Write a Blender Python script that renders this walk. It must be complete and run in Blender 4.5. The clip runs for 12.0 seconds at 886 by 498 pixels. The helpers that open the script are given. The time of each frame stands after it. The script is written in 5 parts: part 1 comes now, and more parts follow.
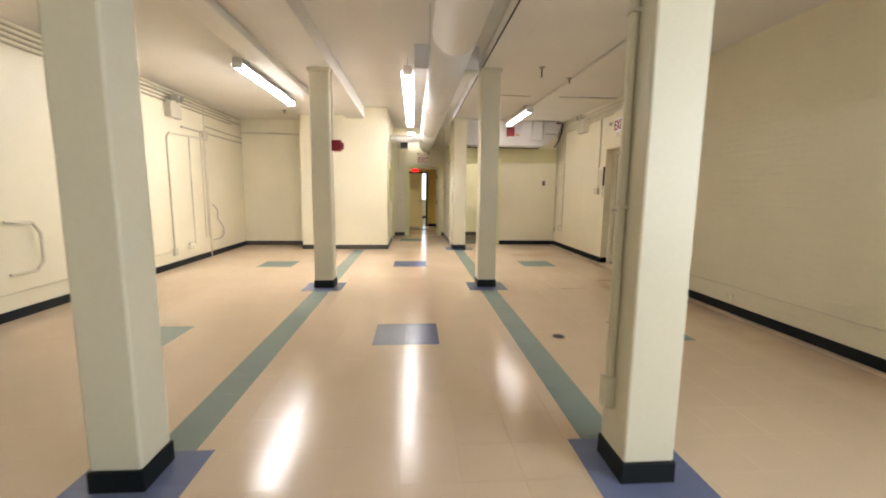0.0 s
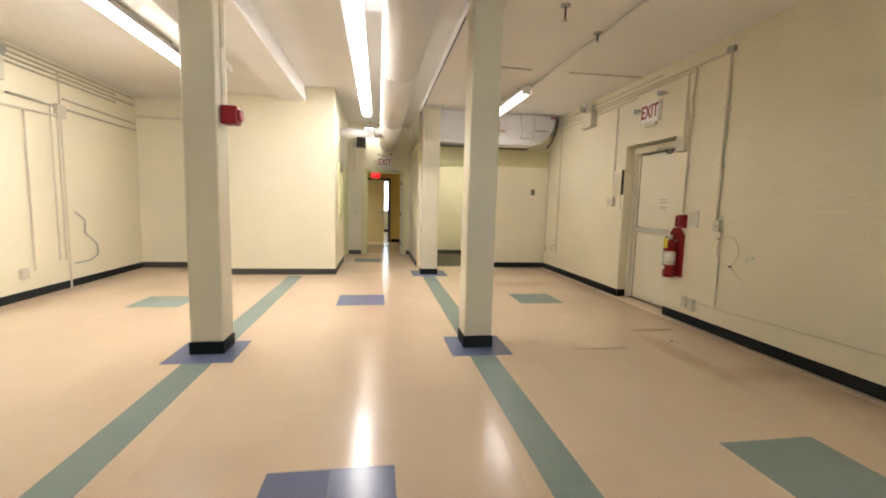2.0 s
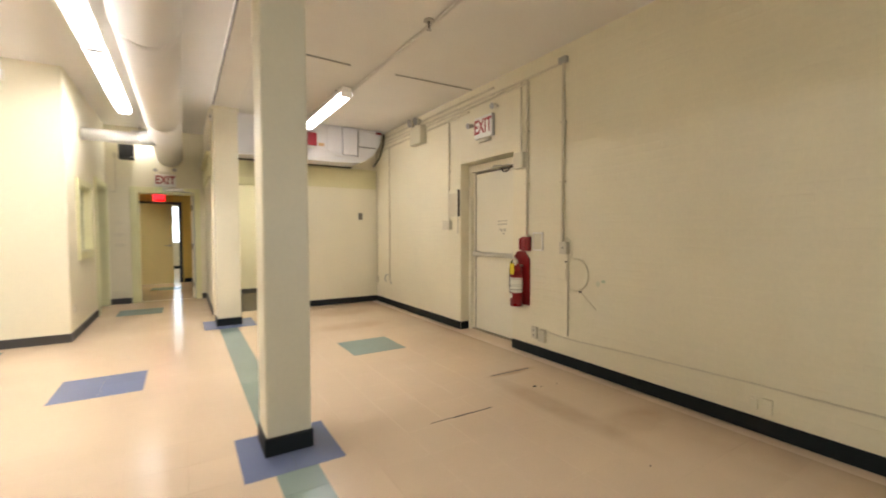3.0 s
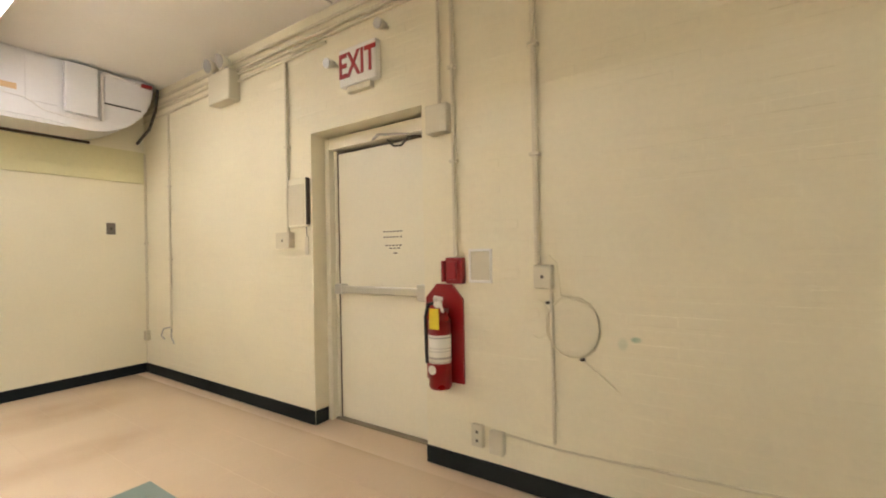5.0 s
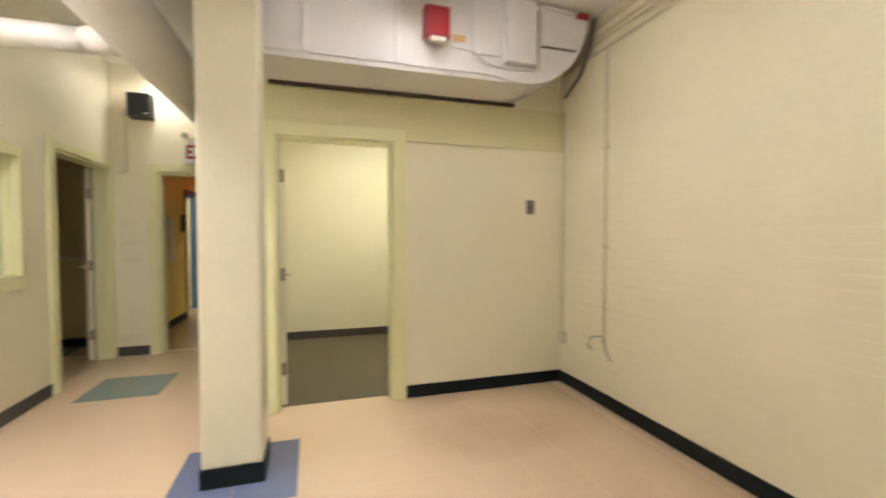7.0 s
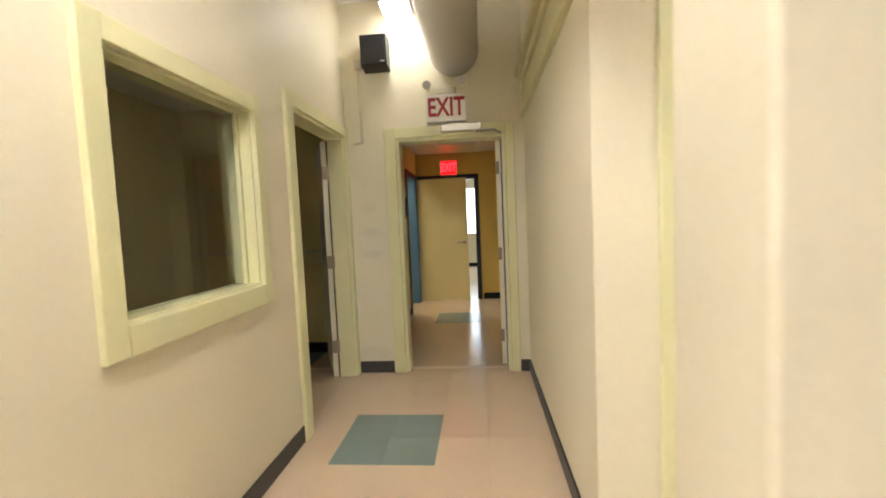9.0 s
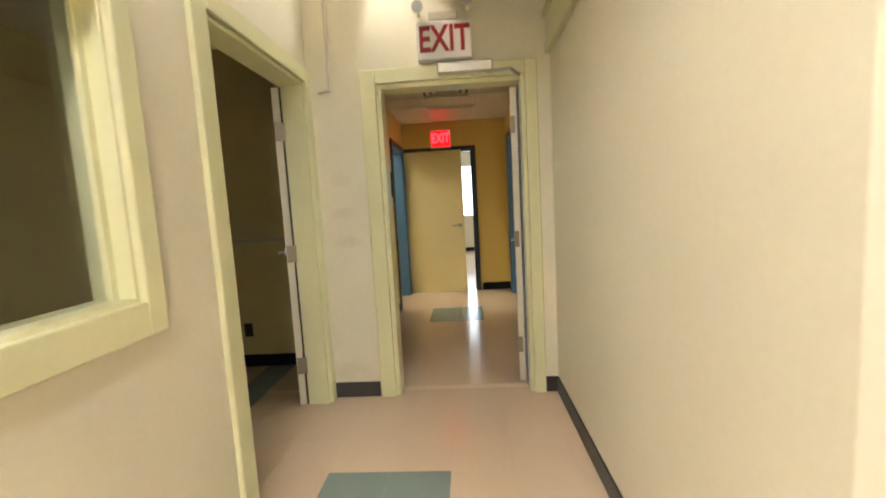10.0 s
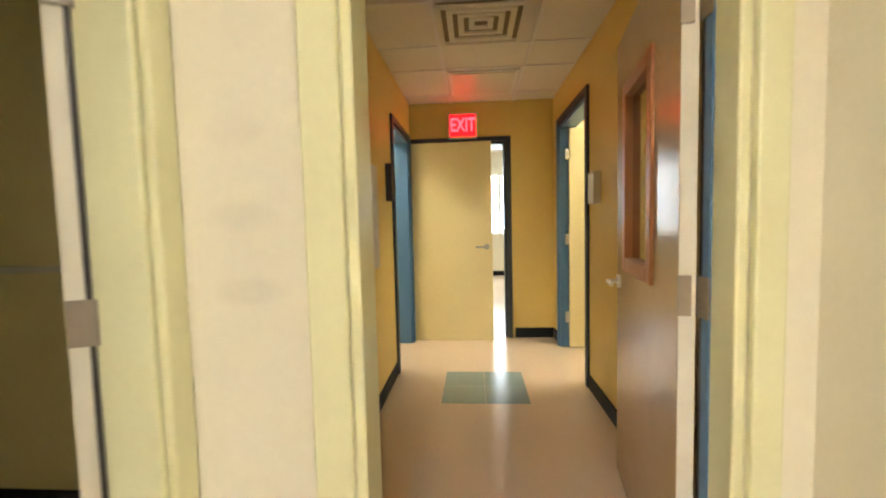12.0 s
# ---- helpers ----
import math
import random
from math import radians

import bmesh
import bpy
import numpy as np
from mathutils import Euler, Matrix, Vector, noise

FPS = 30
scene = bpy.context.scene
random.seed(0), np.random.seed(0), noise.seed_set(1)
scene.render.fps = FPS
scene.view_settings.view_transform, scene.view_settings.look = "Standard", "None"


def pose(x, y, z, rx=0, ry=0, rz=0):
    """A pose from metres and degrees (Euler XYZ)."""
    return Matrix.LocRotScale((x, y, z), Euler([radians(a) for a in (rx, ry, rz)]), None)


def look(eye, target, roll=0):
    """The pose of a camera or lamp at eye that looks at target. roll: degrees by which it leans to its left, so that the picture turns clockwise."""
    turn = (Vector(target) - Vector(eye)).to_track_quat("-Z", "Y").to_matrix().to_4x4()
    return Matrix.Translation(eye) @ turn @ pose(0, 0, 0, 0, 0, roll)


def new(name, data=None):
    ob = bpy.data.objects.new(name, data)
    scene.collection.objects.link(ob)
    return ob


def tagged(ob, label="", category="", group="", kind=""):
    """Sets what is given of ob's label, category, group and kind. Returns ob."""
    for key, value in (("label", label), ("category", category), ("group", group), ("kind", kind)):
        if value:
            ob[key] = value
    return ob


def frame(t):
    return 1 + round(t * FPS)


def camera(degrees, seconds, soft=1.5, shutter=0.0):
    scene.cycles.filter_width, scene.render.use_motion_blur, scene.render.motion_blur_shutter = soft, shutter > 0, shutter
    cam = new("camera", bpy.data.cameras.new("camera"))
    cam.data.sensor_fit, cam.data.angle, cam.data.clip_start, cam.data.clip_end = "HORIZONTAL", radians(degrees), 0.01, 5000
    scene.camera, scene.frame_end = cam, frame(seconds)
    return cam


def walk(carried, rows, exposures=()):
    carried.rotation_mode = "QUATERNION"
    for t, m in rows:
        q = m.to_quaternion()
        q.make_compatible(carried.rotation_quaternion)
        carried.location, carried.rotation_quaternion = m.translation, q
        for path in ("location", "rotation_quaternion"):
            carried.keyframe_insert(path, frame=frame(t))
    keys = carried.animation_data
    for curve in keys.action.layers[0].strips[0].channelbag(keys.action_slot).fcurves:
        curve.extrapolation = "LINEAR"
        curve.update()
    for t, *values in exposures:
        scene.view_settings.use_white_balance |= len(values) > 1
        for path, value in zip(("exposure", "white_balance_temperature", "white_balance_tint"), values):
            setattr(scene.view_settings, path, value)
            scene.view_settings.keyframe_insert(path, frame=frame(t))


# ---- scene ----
cam = camera(93.0, 12.0, soft=1.9, shutter=0.35)
PATH = [
    (0, (0.164, -2.126, 1.379), (0.303, -0.149, 1.106), 0.6),
    (0.5, (0.196, -1.529, 1.33), (0.337, 0.452, 1.087), 2.2),
    (1, (0.212, -0.978, 1.313), (0.397, 1.004, 1.117), 4.6),
    (1.5, (0.278, -0.421, 1.312), (0.571, 1.553, 1.18), 1.6),
    (2, (0.308, 0.149, 1.305), (0.613, 2.114, 1.094), 1.5),
    (2.5, (0.482, 0.702, 1.316), (1.203, 2.567, 1.291), -1.0),
    (3, (0.71, 1.256, 1.306), (1.761, 2.955, 1.227), -0.1),
    (3.5, (1.008, 1.788, 1.263), (2.308, 3.308, 1.232), -2.9),
    (5.5, (1.919, 3.817, 1.31), (3.608, 4.888, 1.322), -0.2),
    (6, (2.004, 4.306, 1.319), (3.577, 5.54, 1.354), 1.9),
    (6.5, (1.904, 4.827, 1.299), (3.078, 6.446, 1.27), -1.2),
    (7, (1.676, 5.375, 1.356), (2.265, 7.286, 1.291), 0.0),
    (7.5, (1.436, 5.854, 1.405), (1.598, 7.841, 1.253), -1.5),
    (9.5, (0.575, 7.702, 1.317), (0.39, 9.689, 1.187), -2.5),
    (10, (0.538, 8.149, 1.297), (0.416, 10.134, 1.084), -3.2),
    (10.5, (0.459, 8.543, 1.294), (0.142, 10.501, 1.03), -1.9),
    (11, (0.387, 8.984, 1.314), (0.08, 10.951, 1.121), -2.3),
    (11.5, (0.387, 9.451, 1.329), (0.07, 11.423, 1.21), -0.8),
    (12, (0.308, 9.888, 1.246), (0.159, 11.878, 1.116), -1.4),
]
EXPOSURES = [(0.0, 0.42), (2.5, 0.45), (3.5, 0.78), (5.5, 0.8), (6.5, 0.66), (7.5, 0.55), (9.5, 0.82), (11.0, 1.42), (12.0, 1.68)]
walk(cam, [(t, look(eye, target, roll)) for t, eye, target, roll in PATH], EXPOSURES)

# ---- light ----
world = bpy.data.worlds.new("world")
scene.world = world
world.use_nodes = True
sky = world.node_tree.nodes.new("ShaderNodeTexSky")
sky.sky_type, sky.sun_disc, sky.sun_elevation, sky.sun_rotation = "NISHITA", False, radians(35), radians(170)
world.node_tree.links.new(sky.outputs[0], world.node_tree.nodes["Background"].inputs[0])
world.node_tree.nodes["Background"].inputs[1].default_value = 0.1


def area_lamp(name, place, target, width, length, watts, colour):
    data = bpy.data.lights.new(name, "AREA")
    data.shape, data.size, data.size_y, data.energy, data.color = "RECTANGLE", width, length, watts, colour
    ob = new(name, data)
    ob.matrix_world = look(place, target)
    return ob


DAY = (0.78, 0.88, 1.0)
area_lamp("daylight_east", (4.1, -3.3, 1.7), (0.5, -2.4, 0.7), 2.1, 1.4, 140, DAY)
area_lamp("daylight_far_room", (0.9, 19.3, 1.7), (0.9, 14, 0.9), 4.0, 1.6, 30, DAY)

TUBE_POWER = 16.0
WARM = (1.0, 0.93, 0.80)

# ---- materials ----


def mat(name, colour, rough=0.6, metal=0.0, var=0.06, grain=40.0, blotch=1.3, bump=0.0, bump_scale=120.0, islands=0.0, objects=0.0, spec=0.5, rough_var=0.08):
    m = bpy.data.materials.new(name)
    m.use_nodes = True
    n, l = m.node_tree.nodes, m.node_tree.links
    b = n["Principled BSDF"]
    b.inputs["Roughness"].default_value, b.inputs["Metallic"].default_value = rough, metal
    b.inputs["Specular IOR Level"].default_value = spec
    tc = n.new("ShaderNodeTexCoord")
    geo = n.new("ShaderNodeNewGeometry")
    big, fine = n.new("ShaderNodeTexNoise"), n.new("ShaderNodeTexNoise")
    big.inputs["Scale"].default_value, big.inputs["Detail"].default_value = blotch, 5
    fine.inputs["Scale"].default_value, fine.inputs["Detail"].default_value = grain, 3
    for t in (big, fine):
        l.new(geo.outputs["Position"], t.inputs["Vector"])
    add = n.new("ShaderNodeMath")
    add.operation = "ADD"
    l.new(big.outputs["Fac"], add.inputs[0])
    half = n.new("ShaderNodeMath")
    half.operation, half.inputs[1].default_value = "MULTIPLY", 0.5
    l.new(fine.outputs["Fac"], half.inputs[0])
    l.new(half.outputs[0], add.inputs[1])
    last = add
    for amount, node, out in ((islands, geo, "Random Per Island"), (objects, None, "Random")):
        if amount:
            node = node or n.new("ShaderNodeObjectInfo")
            mul = n.new("ShaderNodeMath")
            mul.operation, mul.inputs[1].default_value = "MULTIPLY_ADD", amount
            l.new(node.outputs[out], mul.inputs[0])
            l.new(last.outputs[0], mul.inputs[2])
            last = mul
    rng = n.new("ShaderNodeMapRange")
    rng.inputs["From Min"].default_value, rng.inputs["From Max"].default_value = 0.4, 1.1 + islands + objects
    rng.inputs["To Min"].default_value, rng.inputs["To Max"].default_value = 1 - var, 1 + var
    l.new(last.outputs[0], rng.inputs["Value"])
    sc = n.new("ShaderNodeVectorMath")
    sc.operation = "SCALE"
    sc.inputs[0].default_value = colour
    l.new(rng.outputs[0], sc.inputs["Scale"])
    l.new(sc.outputs[0], b.inputs["Base Color"])
    if rough_var:
        rr = n.new("ShaderNodeMapRange")
        rr.inputs["From Min"].default_value, rr.inputs["From Max"].default_value = 0.3, 0.7
        rr.inputs["To Min"].default_value, rr.inputs["To Max"].default_value = max(0.02, rough - rough_var), rough + rough_var
        l.new(big.outputs["Fac"], rr.inputs["Value"])
        l.new(rr.outputs[0], b.inputs["Roughness"])
    if bump:
        bt = n.new("ShaderNodeTexNoise")
        bt.inputs["Scale"].default_value, bt.inputs["Detail"].default_value = bump_scale, 4
        l.new(geo.outputs["Position"], bt.inputs["Vector"])
        bn = n.new("ShaderNodeBump")
        bn.inputs["Strength"].default_value, bn.inputs["Distance"].default_value = bump, 0.004
        l.new(bt.outputs["Fac"], bn.inputs["Height"])
        l.new(bn.outputs[0], b.inputs["Normal"])
    return m


def glow(name, colour, strength):
    m = bpy.data.materials.new(name)
    m.use_nodes = True
    b = m.node_tree.nodes["Principled BSDF"]
    b.inputs["Base Color"].default_value = (*colour, 1)
    b.inputs["Emission Color"].default_value = (*colour, 1)
    b.inputs["Emission Strength"].default_value = strength
    return m


def stain(m, spots, tint, noise=3.0):
    """Worn or dirty marks and other darker spots on a material: spots of (centre, radii, strength), broken up by noise.
    """
    n, l = m.node_tree.nodes, m.node_tree.links
    b = n["Principled BSDF"]
    geo, tex = n.new("ShaderNodeNewGeometry"), n.new("ShaderNodeTexNoise")
    tex.inputs["Scale"].default_value, tex.inputs["Detail"].default_value = noise, 6
    l.new(geo.outputs["Position"], tex.inputs["Vector"])
    colour = b.inputs["Base Color"].links[0].from_socket
    for centre, radii, strength in spots:
        sub, div, size = n.new("ShaderNodeVectorMath"), n.new("ShaderNodeVectorMath"), n.new("ShaderNodeVectorMath")
        sub.operation, div.operation, size.operation = "SUBTRACT", "DIVIDE", "LENGTH"
        sub.inputs[1].default_value, div.inputs[1].default_value = centre, radii
        l.new(geo.outputs["Position"], sub.inputs[0])
        l.new(sub.outputs[0], div.inputs[0])
        l.new(div.outputs[0], size.inputs[0])
        fade, mul = n.new("ShaderNodeMapRange"), n.new("ShaderNodeMath")
        fade.interpolation_type = "SMOOTHSTEP"
        fade.inputs["From Min"].default_value, fade.inputs["From Max"].default_value = 0.35, 1.0
        fade.inputs["To Min"].default_value, fade.inputs["To Max"].default_value = strength * 1.8, 0.0
        l.new(size.outputs["Value"], fade.inputs["Value"])
        mul.operation = "MULTIPLY"
        l.new(fade.outputs[0], mul.inputs[0])
        l.new(tex.outputs["Fac"], mul.inputs[1])
        mix = n.new("ShaderNodeMix")
        mix.data_type, mix.blend_type = "RGBA", "MULTIPLY"
        l.new(mul.outputs[0], mix.inputs[0])
        mix_in, mix_out = mix.inputs[6], mix.outputs[2]
        mix.inputs[7].default_value = (*tint, 1)
        l.new(colour, mix_in)
        colour = mix_out
    l.new(colour, b.inputs["Base Color"])
    return m


GALVPAINT = mat("grubby_cable_paint", (0.50, 0.45, 0.33), 0.5, var=0.1)
CREAM = mat("cream_wall_paint", (0.80, 0.74, 0.565), 0.5, var=0.05, bump=0.07, bump_scale=60)
BRICKPAINT = mat("cream_painted_brick", (0.80, 0.74, 0.565), 0.45, var=0.06, bump=0.18, bump_scale=80, islands=0.12)
WHITE = mat("white_ceiling_paint", (0.78, 0.75, 0.70), 0.7, var=0.05, bump=0.3, bump_scale=50)
COLUMN = mat("cream_column_paint", (0.67, 0.62, 0.475), 0.4, var=0.06, bump=0.15)
TRIM = mat("pale_yellow_trim_paint", (0.76, 0.735, 0.44), 0.35, var=0.05)
BAND = mat("yellow_band_paint", (0.70, 0.65, 0.385), 0.45, var=0.07, bump=0.3, bump_scale=40)
DOORW = mat("off_white_door_paint", (0.80, 0.75, 0.60), 0.4, var=0.05)
TILE = mat("beige_vinyl_tile", (0.69, 0.535, 0.38), 0.18, var=0.07, grain=90, blotch=1.0, islands=0.10, objects=0.0, rough_var=0.04, bump=0.13, bump_scale=7)
TILE_P = mat("beige_vinyl_tile_piece", (0.69, 0.535, 0.38), 0.18, var=0.07, grain=90, blotch=1.0, objects=0.10, rough_var=0.04, bump=0.13, bump_scale=7)
TEAL = mat("grey_green_vinyl_tile", (0.235, 0.30, 0.275), 0.21, var=0.10, grain=80, objects=0.2, rough_var=0.04)
BLUE = mat("slate_blue_vinyl_tile", (0.165, 0.195, 0.32), 0.20, var=0.10, grain=80, objects=0.2, rough_var=0.04)
GROUT = mat("tile_joint", (0.655, 0.505, 0.355), 0.35)
BLACK = mat("black_rubber_base", (0.006, 0.009, 0.010), 0.6, var=0.2, spec=0.25)
BROWNB = mat("dark_grey_rubber_base", (0.055, 0.05, 0.045), 0.5, var=0.2)
DARKFLOOR = mat("olive_brown_carpet", (0.13, 0.11, 0.07), 0.95, var=0.15, bump=0.5, bump_scale=300)
DUCT = mat("white_painted_duct", (0.74, 0.71, 0.68), 0.45, var=0.05)
DUCTG = mat("grey_painted_sheet_metal", (0.72, 0.70, 0.70), 0.4, var=0.05)
GALV = mat("dull_metal", (0.42, 0.40, 0.37), 0.4, metal=0.7, var=0.1)
STEEL = mat("brushed_steel", (0.62, 0.59, 0.53), 0.32, metal=0.9, var=0.08)
CONDUIT = mat("painted_conduit", (0.66, 0.60, 0.46), 0.5, var=0.08)
BRONZE = mat("dull_bronze_hinge", (0.30, 0.25, 0.18), 0.42, metal=0.6, var=0.15)
DARKM = mat("dark_metal", (0.06, 0.05, 0.04), 0.5, metal=0.4, var=0.15)
RED = mat("red_enamel", (0.27, 0.005, 0.008), 0.3, var=0.08)
REDBOX = mat("red_plastic", (0.29, 0.010, 0.020), 0.35, var=0.08)
PLASTIC = mat("ivory_plastic", (0.64, 0.59, 0.46), 0.4, var=0.03)
PAPER = mat("white_paper", (0.80, 0.78, 0.70), 0.8, var=0.03)
INK = mat("dark_print", (0.08, 0.06, 0.05), 0.8)
SIGNRED = mat("red_sign_print", (0.33, 0.012, 0.018), 0.5)
SIGNW = mat("white_sign_plate", (0.82, 0.80, 0.76), 0.4)
YELLOWTAG = mat("yellow_tag", (0.72, 0.55, 0.03), 0.6)
BLACKP = mat("black_plastic", (0.012, 0.012, 0.013), 0.45)
OCHRE = mat("ochre_wall_paint", (0.76, 0.555, 0.16), 0.5, var=0.05, bump=0.2, bump_scale=60)
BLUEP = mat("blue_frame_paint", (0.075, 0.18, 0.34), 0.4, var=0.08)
# Darker copy of the blue frame paint, with shade put into the colour.
BLUE_SHADED = mat("shaded_blue_frame_paint", (0.025, 0.035, 0.05), 0.4, var=0.1)
OLIVE = mat("olive_yellow_wall_paint", (0.74, 0.64, 0.32), 0.5, var=0.05, bump=0.1, bump_scale=60)
PALEDOOR = mat("pale_yellow_door_paint", (0.78, 0.66, 0.34), 0.4, var=0.05)
BROWNDOOR = mat("varnished_tan_door", (0.60, 0.43, 0.25), 0.19, var=0.08, grain=14, rough_var=0.04)
ORANGEWOOD = mat("orange_wood", (0.45, 0.17, 0.05), 0.35, var=0.15, grain=25)
PANEL = mat("ceiling_tile", (0.72, 0.68, 0.58), 0.9, var=0.06, grain=120)
TUBE = glow("fluorescent_tube", (1.0, 0.97, 0.96), TUBE_POWER)
TUBE_MID = glow("fluorescent_tube_worn", (1.0, 0.97, 0.97), 22.0)
TUBE_NORTH = glow("fluorescent_tube_bright", (1.0, 0.97, 0.96), 42.0)
TUBE_WEST = glow("fluorescent_tube_new", (1.0, 0.97, 0.96), 72.0)
HALL_LIT = glow("lit_hall_diffuser", (1.0, 0.96, 0.90), 28.0)
TUBE_IN = glow("fluorescent_panel", (1.0, 0.97, 0.80), 11.0)
EXITRED = glow("lit_red_exit_sign", (1.0, 0.004, 0.006), 1.5)
DAYGLOW = glow("bright_window_sky", (0.80, 0.90, 1.0), 1.8)

# Floor marks; the spot at (3.95, 5.4) darkens the door recess floor.
stain(TILE, [((3.05, 3.45, 0), (0.16, 0.95, 0.5), 0.34), ((3.3, 4.22, 0), (0.34, 0.07, 0.5), 0.5), ((3.35, 3.0, 0), (0.40, 0.22, 0.5), 0.3), ((3.6, 1.6, 0), (0.5, 2.2, 0.5), 0.3),
             ((2.9, 8.0, 0), (0.75, 0.45, 0.5), 0.3), ((2.7, 6.9, 0), (0.7, 0.3, 0.5), 0.25), ((3.95, 5.4, 0), (0.30, 0.6, 0.5), 0.7), ((-3.2, 3.0, 0), (0.8, 2.0, 0.5), 0.22)], (0.55, 0.45, 0.36), 4.0)
SMUDGED = mat("smudged_cream_paint", (0.80, 0.74, 0.565), 0.5, var=0.05, bump=0.07, bump_scale=60)
stain(SMUDGED, [((-0.28, 10.91, 1.485), (0.10, 0.3, 0.06), 0.12), ((-0.27, 10.91, 1.27), (0.12, 0.3, 0.05), 0.13), ((-0.265, 10.91, 1.08), (0.12, 0.3, 0.05), 0.17), ((-0.28, 10.91, 0.17), (0.2, 0.3, 0.10), 0.2)], (0.45, 0.45, 0.45), 9.0)
stain(BRICKPAINT, [((3.868, 3.662, 0.866), (0.3, 0.03, 0.018), 0.9), ((3.868, 3.72, 0.84), (0.3, 0.03, 0.04), 0.35)], (0.40, 0.62, 0.55), 20.0)

GLASS = bpy.data.materials.new("clear_glass")
GLASS.use_nodes = True
_g = GLASS.node_tree.nodes["Principled BSDF"]
_g.inputs["Base Color"].default_value = (0.85, 0.88, 0.84, 1)
_g.inputs["Roughness"].default_value, _g.inputs["IOR"].default_value, _g.inputs["Transmission Weight"].default_value = 0.02, 1.45, 1.0

# ---- mesh tools ----


def box(bm, x0, x1, y0, y1, z0, z1, bevel=0.0):
    made = bmesh.ops.create_cube(bm, size=1.0, matrix=Matrix.LocRotScale(((x0 + x1) / 2, (y0 + y1) / 2, (z0 + z1) / 2), None, (x1 - x0, y1 - y0, z1 - z0)))
    if bevel:
        edges = list({e for v in made["verts"] for e in v.link_edges})
        bmesh.ops.bevel(bm, geom=edges, offset=bevel, segments=2, affect="EDGES", profile=0.5)
    return bm


def boxes(*rows, bevel=0.0):
    bm = bmesh.new()
    for r in rows:
        box(bm, *r, bevel=bevel)
    return bm


def rod(bm, a, b, r, seg=12, r2=None):
    a, b = Vector(a), Vector(b)
    m = Matrix.Translation((a + b) / 2) @ (b - a).to_track_quat("Z", "Y").to_matrix().to_4x4()
    bmesh.ops.create_cone(bm, cap_ends=True, segments=seg, radius1=r, radius2=r if r2 is None else r2, depth=(b - a).length, matrix=m)
    return bm


def rods(points, r, seg=10):
    bm = bmesh.new()
    for a, b in zip(points, points[1:]):
        rod(bm, a, b, r, seg)
    for p in points[1:-1]:
        bmesh.ops.create_uvsphere(bm, u_segments=seg, v_segments=6, radius=r, matrix=Matrix.Translation(p))
    return bm


def ball(bm, p, r, scale=(1, 1, 1), seg=14):
    bmesh.ops.create_uvsphere(bm, u_segments=seg, v_segments=8, radius=r, matrix=Matrix.LocRotScale(p, None, scale))
    return bm


def placed(bm, m):
    bmesh.ops.transform(bm, matrix=m, verts=bm.verts)
    return bm


def prism(outline, axis, a, b):
    """Extrude a closed outline of 2D points along an axis from a to b."""
    bm = bmesh.new()

    def put(u, v, w):
        return {"x": (w, u, v), "y": (u, w, v), "z": (u, v, w)}[axis]
    lo = [bm.verts.new(put(u, v, a)) for u, v in outline]
    hi = [bm.verts.new(put(u, v, b)) for u, v in outline]
    n = len(outline)
    bm.faces.new(lo)
    bm.faces.new(hi[::-1])
    for i in range(n):
        bm.faces.new((lo[i], hi[i], hi[(i + 1) % n], lo[(i + 1) % n]))
    bmesh.ops.recalc_face_normals(bm, faces=bm.faces)
    return bm


def mesh(name, bm, material, smooth=False):
    me = bpy.data.meshes.new(name)
    bmesh.ops.recalc_face_normals(bm, faces=bm.faces)
    bm.to_mesh(me)
    bm.free()
    me.materials.append(material)
    if smooth:
        for p in me.polygons:
            p.use_smooth = len(p.vertices) == 4 or len(p.vertices) == 3
    return me


def part(name, bm, material, parent=None, label="", smooth=False):
    ob = new(name, mesh(name, bm, material, smooth))
    if parent is not None:
        ob.parent = parent
        ob.matrix_parent_inverse = parent.matrix_world.inverted()
    if label:
        ob["label"] = label
    return ob


def thing(name, label, category, group="", at=(0, 0, 0)):
    ob = new(name)
    ob.empty_display_size = 0.05
    ob.location = at
    bpy.context.view_layer.update()
    return tagged(ob, label, category, group)


def structure(name, bm, material, label="", category=""):
    return tagged(part(name, bm, material), label, category, kind="structure")


def text_mesh(words, size, extrude=0.0015):
    curve = bpy.data.curves.new("words", "FONT")
    curve.body, curve.size, curve.extrude, curve.align_x, curve.align_y = words, size, extrude, "CENTER", "CENTER"
    curve.offset = size * 0.022
    ob = bpy.data.objects.new("words", curve)
    me = bpy.data.meshes.new_from_object(ob)
    bpy.data.objects.remove(ob)
    bpy.data.curves.remove(curve)
    return me


def lettering(name, words, size, m, material, parent, stretch=1.0):
    me = text_mesh(words, size)
    me.transform(m @ Matrix.Diagonal((stretch, 1, 1, 1)))
    me.materials.clear()
    me.materials.append(material)
    ob = new(name, me)
    ob.parent = parent
    ob.matrix_parent_inverse = parent.matrix_world.inverted()
    return ob


# Plan
XW, XE = -3.995, 3.868          # main room, west and east faces
YS, YNE = -5.2, 8.775           # south face, north-east partition face
YB, YNW, XB = 7.835, 8.61, -0.452  # boxed-out room front, its back bay, hall's west face
XH = 1.10                     # hall's east face
YN = 10.91                    # hall's north wall
YC, XC0, XC1 = 14.33, -0.345, 1.135  # yellow corridor: end, west and east faces
HC = 3.25                      # raised middle ceiling
HL, HR = 3.06, 3.10            # side bays
T = 0.14

